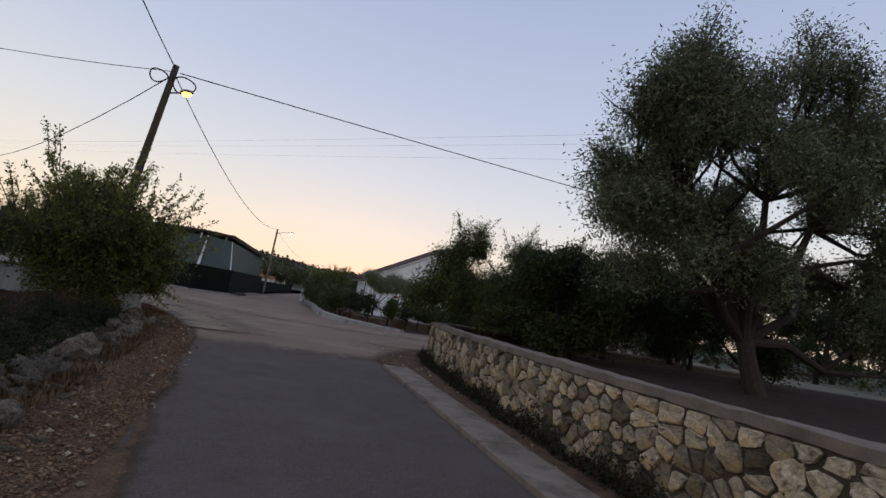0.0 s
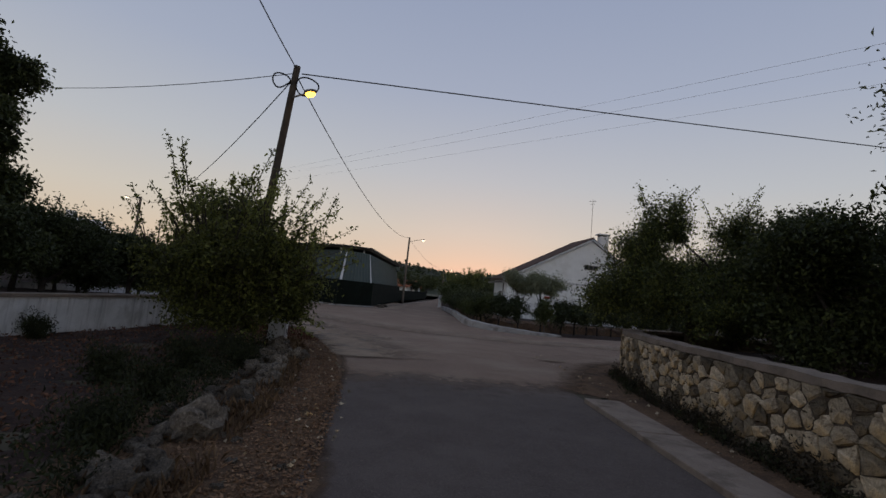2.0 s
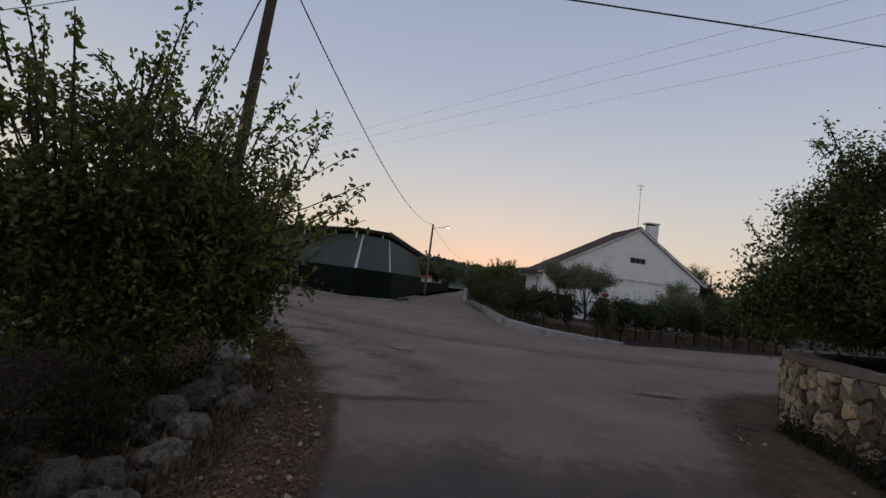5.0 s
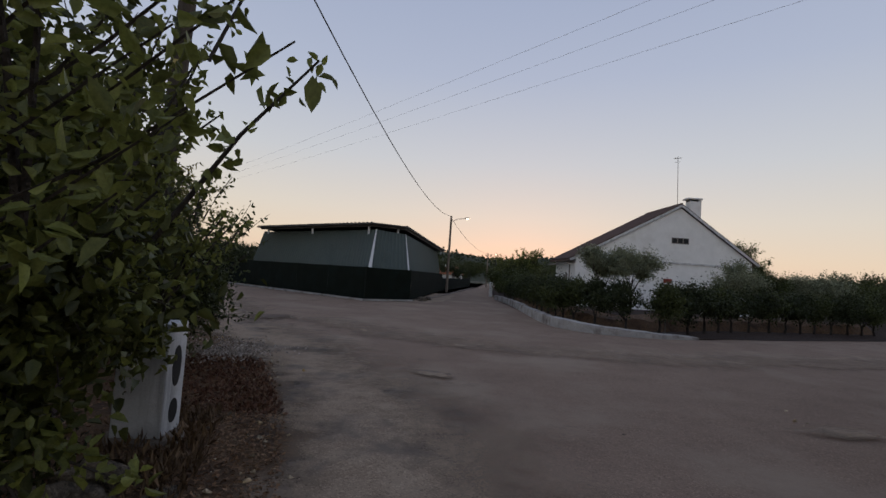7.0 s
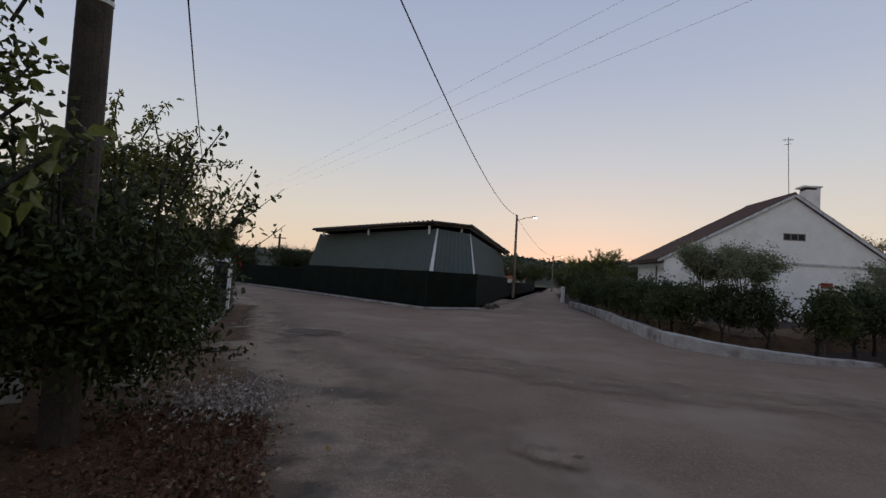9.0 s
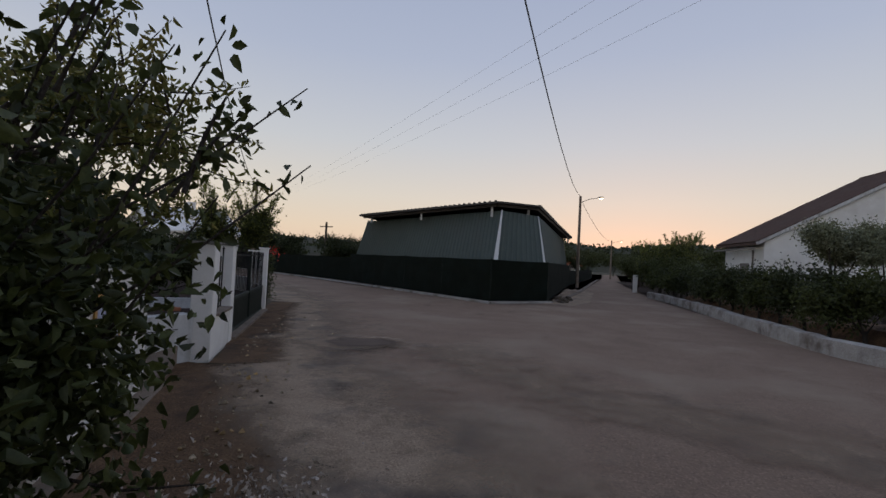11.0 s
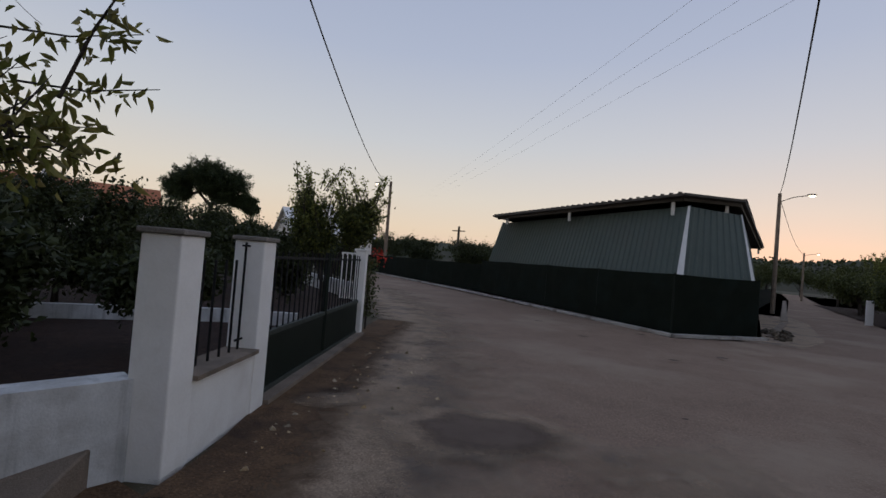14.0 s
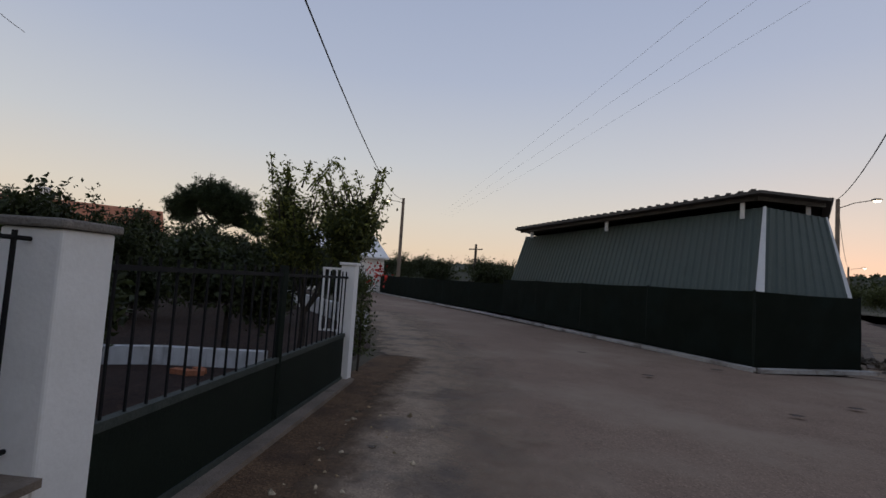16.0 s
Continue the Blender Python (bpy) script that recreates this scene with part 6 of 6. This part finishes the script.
def hedge():
    rng = np.random.default_rng(24)
    line = smooth_line([(2.7, 46), (3.05, 40), (3.1, 34.5), (3.15, 30.5), (3.5, 27.7), (5.0, 26.6), (7.2, 27.3), (10.5, 29.9), (14.5, 31.6), (20, 34.0)], 4)
    L = [0.0]
    for a, b in zip(line, line[1:]):
        L.append(L[-1] + (b - a).length)
    s, k = 0.4, 0
    while s < L[-1]:
        i = min(len(line) - 2, int(np.searchsorted(L, s)) - 1 if s > 0 else 0)
        p = line[i].lerp(line[i + 1], (s - L[i]) / (L[i + 1] - L[i]))
        h = rng.uniform(0.5, 0.85)
        w = rng.uniform(0.5, 0.78)
        tree("hedge_shrub", "dark clipped roadside shrub on a short stem", (p.x, p.y, 0.02), 0.45, [((p.x, p.y, 0.85 + h * 0.5), (w, w, h)), ((p.x + rng.normal() * 0.3, p.y + rng.normal() * 0.3, 1.05), (w * 0.9, w * 0.9, 0.5)), ((p.x + rng.normal() * 0.3, p.y + rng.normal() * 0.3, 1.4), (w * 0.6, w * 0.6, 0.42))], 30, 0.045, 5200, 0.1, M_LDARK if k % 3 else M_LHEDGE, 200 + k, 0.08, group="hedge shrubs", category="shrub")
        s += rng.uniform(0.95, 1.45)
        k += 1
    for k, (x, y, z, r, h, mt) in enumerate(((6.9, 36.4, 2.8, 1.3, 1.1, M_LOLIVE), (8.8, 37.0, 2.9, 1.3, 1.1, M_LOLIVE), (13.9, 35.5, 2.3, 1.5, 1.15, M_LOLIVE), (16.5, 37.5, 2.0, 1.6, 0.9, M_LHEDGE), (20.5, 39, 2.2, 1.8, 1.0, M_LOLIVE))):
        tree("olive_shrub", "rounded silvery green olive shrub in the house garden", (x, y, 0), 1.1, blob_ring((x, y, z), (r, r, h), 6, rng), 30, 0.08, 18000, 0.11, mt, 300 + k, 0.1, group="garden olives")
    tree("wild_tree", "spiky pale shrub beside the lane", (4.6, 53, 0), 0.8, blob_ring((4.6, 53, 2.4), (2.4, 2.0, 1.6), 7, rng), 34, 0.09, 18000, 0.12, M_LHEDGE, 310, 0.16, M_LFRUIT, 0.3, shoots=110, reach=1.5)
    for k, (x, y, r, h) in enumerate(((24.5, 52, 2.4, 3.0), (30, 47, 2.2, 1.6), (36, 52, 2.6, 1.8), (43, 50, 2.4, 1.5), (26, 40, 1.6, 1.0), (32, 42, 1.8, 1.1), (40, 45, 2.0, 1.2), (24, 36.5, 1.3, 0.9), (29, 38.5, 1.4, 0.9), (7, 75, 2.6, 1.9), (9, 95, 3.2, 2.2), (3.6, 50.5, 1.3, 0.8), (4.2, 63, 1.9, 1.1), (5.4, 69, 2.0, 1.3), (6.3, 82, 2.2, 1.4), (3.9, 47.5, 1.2, 0.8), (4.3, 54, 1.3, 0.9), (4.6, 58.5, 1.4, 1.0), (5.0, 66, 1.5, 1.0), (8.5, 88, 2.2, 1.5), (14, 70, 3, 2.0), (18, 84, 3.2, 2.2), (12, 60, 2.2, 1.5), (2, 106, 3.5, 2.3), (-3, 112, 4, 2.6), (16, 112, 4, 3.0), (21, 125, 5, 3.5), (9, 128, 4, 2.6), (2, 130, 4.5, 3.0), (28, 110, 4, 3.0), (34, 96, 4, 2.6))):
        tree("field_tree", "dark round tree beyond the road", (x, y, 0), 0.9, blob_ring((x, y, 0.8 + h), (r, r, h), 6, rng), 22, 0.1, 11000, 0.17, M_LHEDGE, 320 + k, 0.16, group="field trees", shoots=5)
    for k, (x, y, r, h) in enumerate(((-24, 58, 2.0, 1.4), (-28, 66, 2.6, 1.6), (-21, 62, 2.2, 1.3), (-34, 64, 2.6, 1.7), (-40, 62, 2.4, 1.5), (-17, 66, 2.6, 1.3), (-12, 75, 3, 1.6), (-6, 82, 2.6, 1.4), (-45, 75, 3, 2), (-33, 80, 3.4, 2.0), (-2, 98, 3, 1.7))):
        tree("far_tree", "distant dark tree behind the long fence", (x, y, 0), 0.9, blob_ring((x, y, 0.8 + h), (r, r, h), 5, rng), 20, 0.1, 9000, 0.2, M_LDARK, 340 + k, 0.18, group="far trees")


def hills():
    """Low wooded hills round the horizon, with a crown of bumps."""
    bm = bmesh.new()
    n = 360
    rows = []
    for r, z in ((210, -1), (250, 0.45), (300, 0.9), (360, 1.0), (430, 0.4)):
        row = []
        for k in range(n):
            a = 2 * math.pi * k / n
            h = 10 + 6 * noise.noise(Vector((math.cos(a) * 2.2, math.sin(a) * 2.2, 4))) + 5 * noise.noise(Vector((math.cos(a) * 6, math.sin(a) * 6, 8)))
            # higher beyond the lane
            da = (a - radians(80) + math.pi) % (2 * math.pi) - math.pi
            h += 9 * math.exp(-(da / 0.45) ** 2)
            h = max(3, h) * max(z, 0) + (1.6 * noise.noise(Vector((math.cos(a) * 60, math.sin(a) * 60, r))) if z > 0 else 0)
            row.append(bm.verts.new((r * math.cos(a), 20 + r * math.sin(a), h if z > 0 else -1)))
        rows.append(row)
    for p, q in zip(rows, rows[1:]):
        for k in range(n):
            bm.faces.new((p[k], p[(k + 1) % n], q[(k + 1) % n], q[k]))
    tagged(part("backdrop", bm, M_HILL), "low dark wooded hills on the horizon", "hills", kind="structure")
    rng = np.random.default_rng(77)
    # tree crowns along the skyline
    a = rng.uniform(0, 2 * math.pi, 9000)
    rr = rng.uniform(225, 370, 9000)
    pts = []
    for ai, ri in zip(a, rr):
        h = 10 + 6 * noise.noise(Vector((math.cos(ai) * 2.2, math.sin(ai) * 2.2, 4))) + 5 * noise.noise(Vector((math.cos(ai) * 6, math.sin(ai) * 6, 8)))
        da = (ai - radians(80) + math.pi) % (2 * math.pi) - math.pi
        h += 9 * math.exp(-(da / 0.45) ** 2)
        f = np.interp(ri, (210, 250, 300, 360, 430), (0, 0.45, 0.9, 1.0, 0.4))
        pts.append((ri * math.cos(ai), 20 + ri * math.sin(ai), max(3, h) * f + rng.uniform(0, 1.5)))
    w = leaf_mesh("woodland", np.repeat(np.array(pts), 8, 0) + rng.normal(size=(72000, 3)) * np.array([2.0, 2.0, 0.7]) - np.array([0, 0, 0.9]), 1.9, M_LDARK, None, rng, ratio=0.9)
    tagged(w, "distant woodland on the hills", "woodland", kind="stuff")


def litter():
    rng = np.random.default_rng(91)
    n = 30000
    y = rng.uniform(0.5, 17.5, n)
    x = np.interp(y, (0, 6, 10, 13, 15, 17.5), (-1.0, -1.2, -1.5, -2.1, -2.8, -3.9)) - np.abs(rng.normal(size=n)) * np.interp(y, (0, 11, 14, 17), (0.8, 0.9, 1.1, 0.9))
    c = np.stack([x, y, rng.uniform(0.004, 0.03, n)], 1)
    keep = (x > -6.5)
    v = leaf_mesh("leaf_litter", c[keep], 0.05, M_STRAW, None, rng, ratio=0.5, droop=0.0)
    tagged(v, "dry fallen leaves scattered over the verge", "leaves", kind="stuff")
    for ob in (v,):
        co = np.zeros(len(ob.data.vertices) * 3, np.float32)
        ob.data.vertices.foreach_get("co", co)
        co = co.reshape(-1, 3)
        co[:, 2] = 0.030 + np.abs(co[:, 2] - 0.01) * 0.4
        ob.data.vertices.foreach_set("co", co.ravel())
    pale = np.stack([-4.75 + rng.normal(size=1500) * 0.35, 17.9 + rng.normal(size=1500) * 0.4, np.abs(rng.normal(size=1500)) * 0.09 + 0.03], 1)
    v = leaf_mesh("pale_litter", pale, 0.05, material("bleached_leaf", (0.30, 0.25, 0.21), (0.52, 0.46, 0.40), 4.0, 0.9, 0, island=0.4), None, rng, ratio=0.5, droop=0.0)
    tagged(v, "bleached dead leaves heaped below the shrub", "leaves", kind="stuff")
    # dry grass stalks standing along the verge
    n = 5200
    y = rng.uniform(1.0, 15.0, n)
    tuft = np.array([noise.noise(Vector((q * 0.9, 3, 8))) for q in y])
    x = np.interp(y, (0, 6, 10, 13, 15), (-1.75, -1.95, -2.2, -2.7, -3.4)) - np.abs(rng.normal(size=n)) * 0.4
    keep = tuft > rng.uniform(-0.5, 0.3, n)
    v = leaf_mesh("dry_grass", np.stack([x, y, np.full(n, 0.02)], 1)[keep], 0.13, material("dry_stalk", (0.11, 0.065, 0.032), (0.20, 0.125, 0.065), 4.0, 0.9, 0, island=0.5), None, rng, ratio=0.06, droop=-1.1)
    tagged(v, "dry brown grass stalks along the verge", "grass", kind="stuff")
    # pebbles
    vs, fs = [], []
    for k in range(1500):
        yy = rng.uniform(0.5, 26)
        side = rng.random()
        if yy < 17:
            xx = np.interp(yy, (0, 6, 10, 13, 15, 17.5), (-0.9, -1.1, -1.4, -2.0, -2.7, -3.9)) - abs(rng.normal()) * 0.7
            if side > 0.8:
                xx = rng.uniform(3.05, 3.6)
        else:
            xx = np.interp(yy, (17, 21, 26), (-4.5, -7.2, -9.6)) + abs(rng.normal()) * 0.5
        r = 0.005 + 0.03 * rng.random() ** 3
        b = len(vs)
        o = rng.normal(size=(6, 3)) * r * 0.25
        for j, d in enumerate(((1, 0, 0), (-1, 0, 0), (0, 1, 0), (0, -1, 0), (0, 0, 0.8), (0, 0, -0.6))):
            vs.append((xx + d[0] * r + o[j][0], yy + d[1] * r + o[j][1], 0.027 + r * 0.4 + d[2] * r + o[j][2] * 0.5))
        for f in ((0, 2, 4), (2, 1, 4), (1, 3, 4), (3, 0, 4), (2, 0, 5), (1, 2, 5), (3, 1, 5), (0, 3, 5)):
            fs.append(tuple(b + i for i in f))
    tagged(from_lists("pebbles", vs, fs, M_STONEJ), "small pale pebbles along the road edge", "gravel", kind="stuff")
    # dead leaves over the bare field
    n = 12000
    x, y = rng.uniform(-8, -3, n), rng.uniform(1.5, 16.5, n)
    keep = x < np.interp(y, (2, 7, 11.5, 14, 15.5, 16.8), (-3.0, -3.4, -3.9, -4.7, -5.5, -6.5))
    x, y = np.concatenate([x[keep], rng.uniform(-6.3, -3.5, 3500)]), np.concatenate([y[keep], rng.uniform(15.0, 17.6, 3500)])
    x[-3500:] = np.interp(y[-3500:], (15, 15.4, 18.2), (-2.8, -3.0, -4.4)) - np.abs(rng.normal(size=3500)) * 0.9
    z = np.array([0.045 + 0.09 * noise.noise(Vector((p * 1.7, q * 1.7, 3))) + 0.05 * noise.noise(Vector((p * 5, q * 5, 9))) for p, q in zip(x, y)])
    z[-3500:] = 0.035
    v = leaf_mesh("field_litter", np.stack([x, y, z], 1), 0.06, material("red_dead_leaf", (0.075, 0.032, 0.018), (0.17, 0.085, 0.05), 4.0, 0.9, 0, island=0.5), None, rng, ratio=0.5, droop=-0.1)
    tagged(v, "reddish dead leaves scattered over the field", "leaves", kind="stuff")
    # dark creeper and dry stalks along the foot of the stone wall
    n = 15000
    y = rng.uniform(0.5, 14.2, n)
    k = np.array([noise.noise(Vector((q * 1.1, 0, 6))) for q in y])
    z = np.abs(rng.normal(size=n)) * (0.13 + 0.13 * k) + 0.01
    x = np.interp(y, [p[1] for p in WALL[1:9]], [p[0] for p in WALL[1:9]]) - 0.06 - np.abs(rng.normal(size=n)) * 0.10 * np.exp(-z * 5)
    v = leaf_mesh("creeper", np.stack([x, y, z], 1), 0.055, material("dry_creeper", (0.026, 0.020, 0.012), (0.055, 0.042, 0.024), 4.0, 0.9, 0, island=0.5), None, rng, ratio=0.4, droop=0.1)
    tagged(v, "dark creeping weeds along the foot of the stone wall", "weeds", kind="stuff")
    # weeds among the rocks and by the stone wall
    pts = []
    for k in range(260):
        yy = rng.uniform(1, 13.5)
        xx = np.interp(yy, (0, 5, 9, 13), (-2.4, -2.6, -3.0, -3.5)) - abs(rng.normal()) * 0.45
        if k % 5 == 0:
            yy, xx = rng.uniform(2, 14), 0
            xx = np.interp(yy, (2, 6, 10, 12, 14), (3.68, 3.52, 3.8, 3.95, 4.3)) - abs(rng.normal()) * 0.08
        h = rng.uniform(0.1, 0.42) * (0.5 if k % 5 == 0 else 1)
        m = 40
        tt = rng.uniform(0, 1, m)
        pts.append(np.stack([xx + rng.normal(size=m) * 0.09 * (0.4 + tt), yy + rng.normal(size=m) * 0.09 * (0.4 + tt), 0.03 + tt * h], 1))
    w = leaf_mesh("weeds", np.concatenate(pts), 0.06, M_WEED, None, rng, ratio=0.35, droop=-0.3)
    tagged(w, "low dusty green weeds among the rocks", "weeds", kind="stuff")


def low_shrubs():
    rng = np.random.default_rng(26)
    for k, (x, y, r, h) in enumerate(((-3.5, 8.6, 0.45, 0.3), (-3.9, 10.2, 0.55, 0.38), (-3.4, 10.9, 0.4, 0.3), (-4.4, 9.2, 0.4, 0.25), (-3.2, 7.2, 0.35, 0.22), (-7.3, 11.8, 0.25, 0.25))):
        tree("weed_clump", "low dark weedy shrub at the field edge", (x, y, 0.02), 0.08, [((x, y, h * 0.7 + 0.05), (r, r, h)), ((x + 0.15, y - 0.1, h * 0.5), (r * 0.7, r * 0.7, h * 0.8))], 26, 0.02, 2200, 0.06, M_WEED, 400 + k, 0.05, group="weed clumps", category="weeds", ratio=0.25, droop=-0.6)
    # far stone wall beyond the orchard
    t = thing("orchard_wall", "far low rubble wall behind the orchard trees", "stone wall", kind="structure")
    for k in range(120):
        u = rng.uniform(0, 1)
        r = rng.uniform(0.1, 0.2)
        share("rock", STONES[k % 7], Matrix.LocRotScale((13 + 14 * u, 21.5 - 4.5 * u, 1.05 + 0.35 * u + rng.uniform(0, 0.55)), Euler(rng.uniform(-0.4, 0.4, 3)), (r * 1.3, r, r)), t)


orchard()
low_shrubs()
roadside()
yard()
hedge()
hills()
litter()
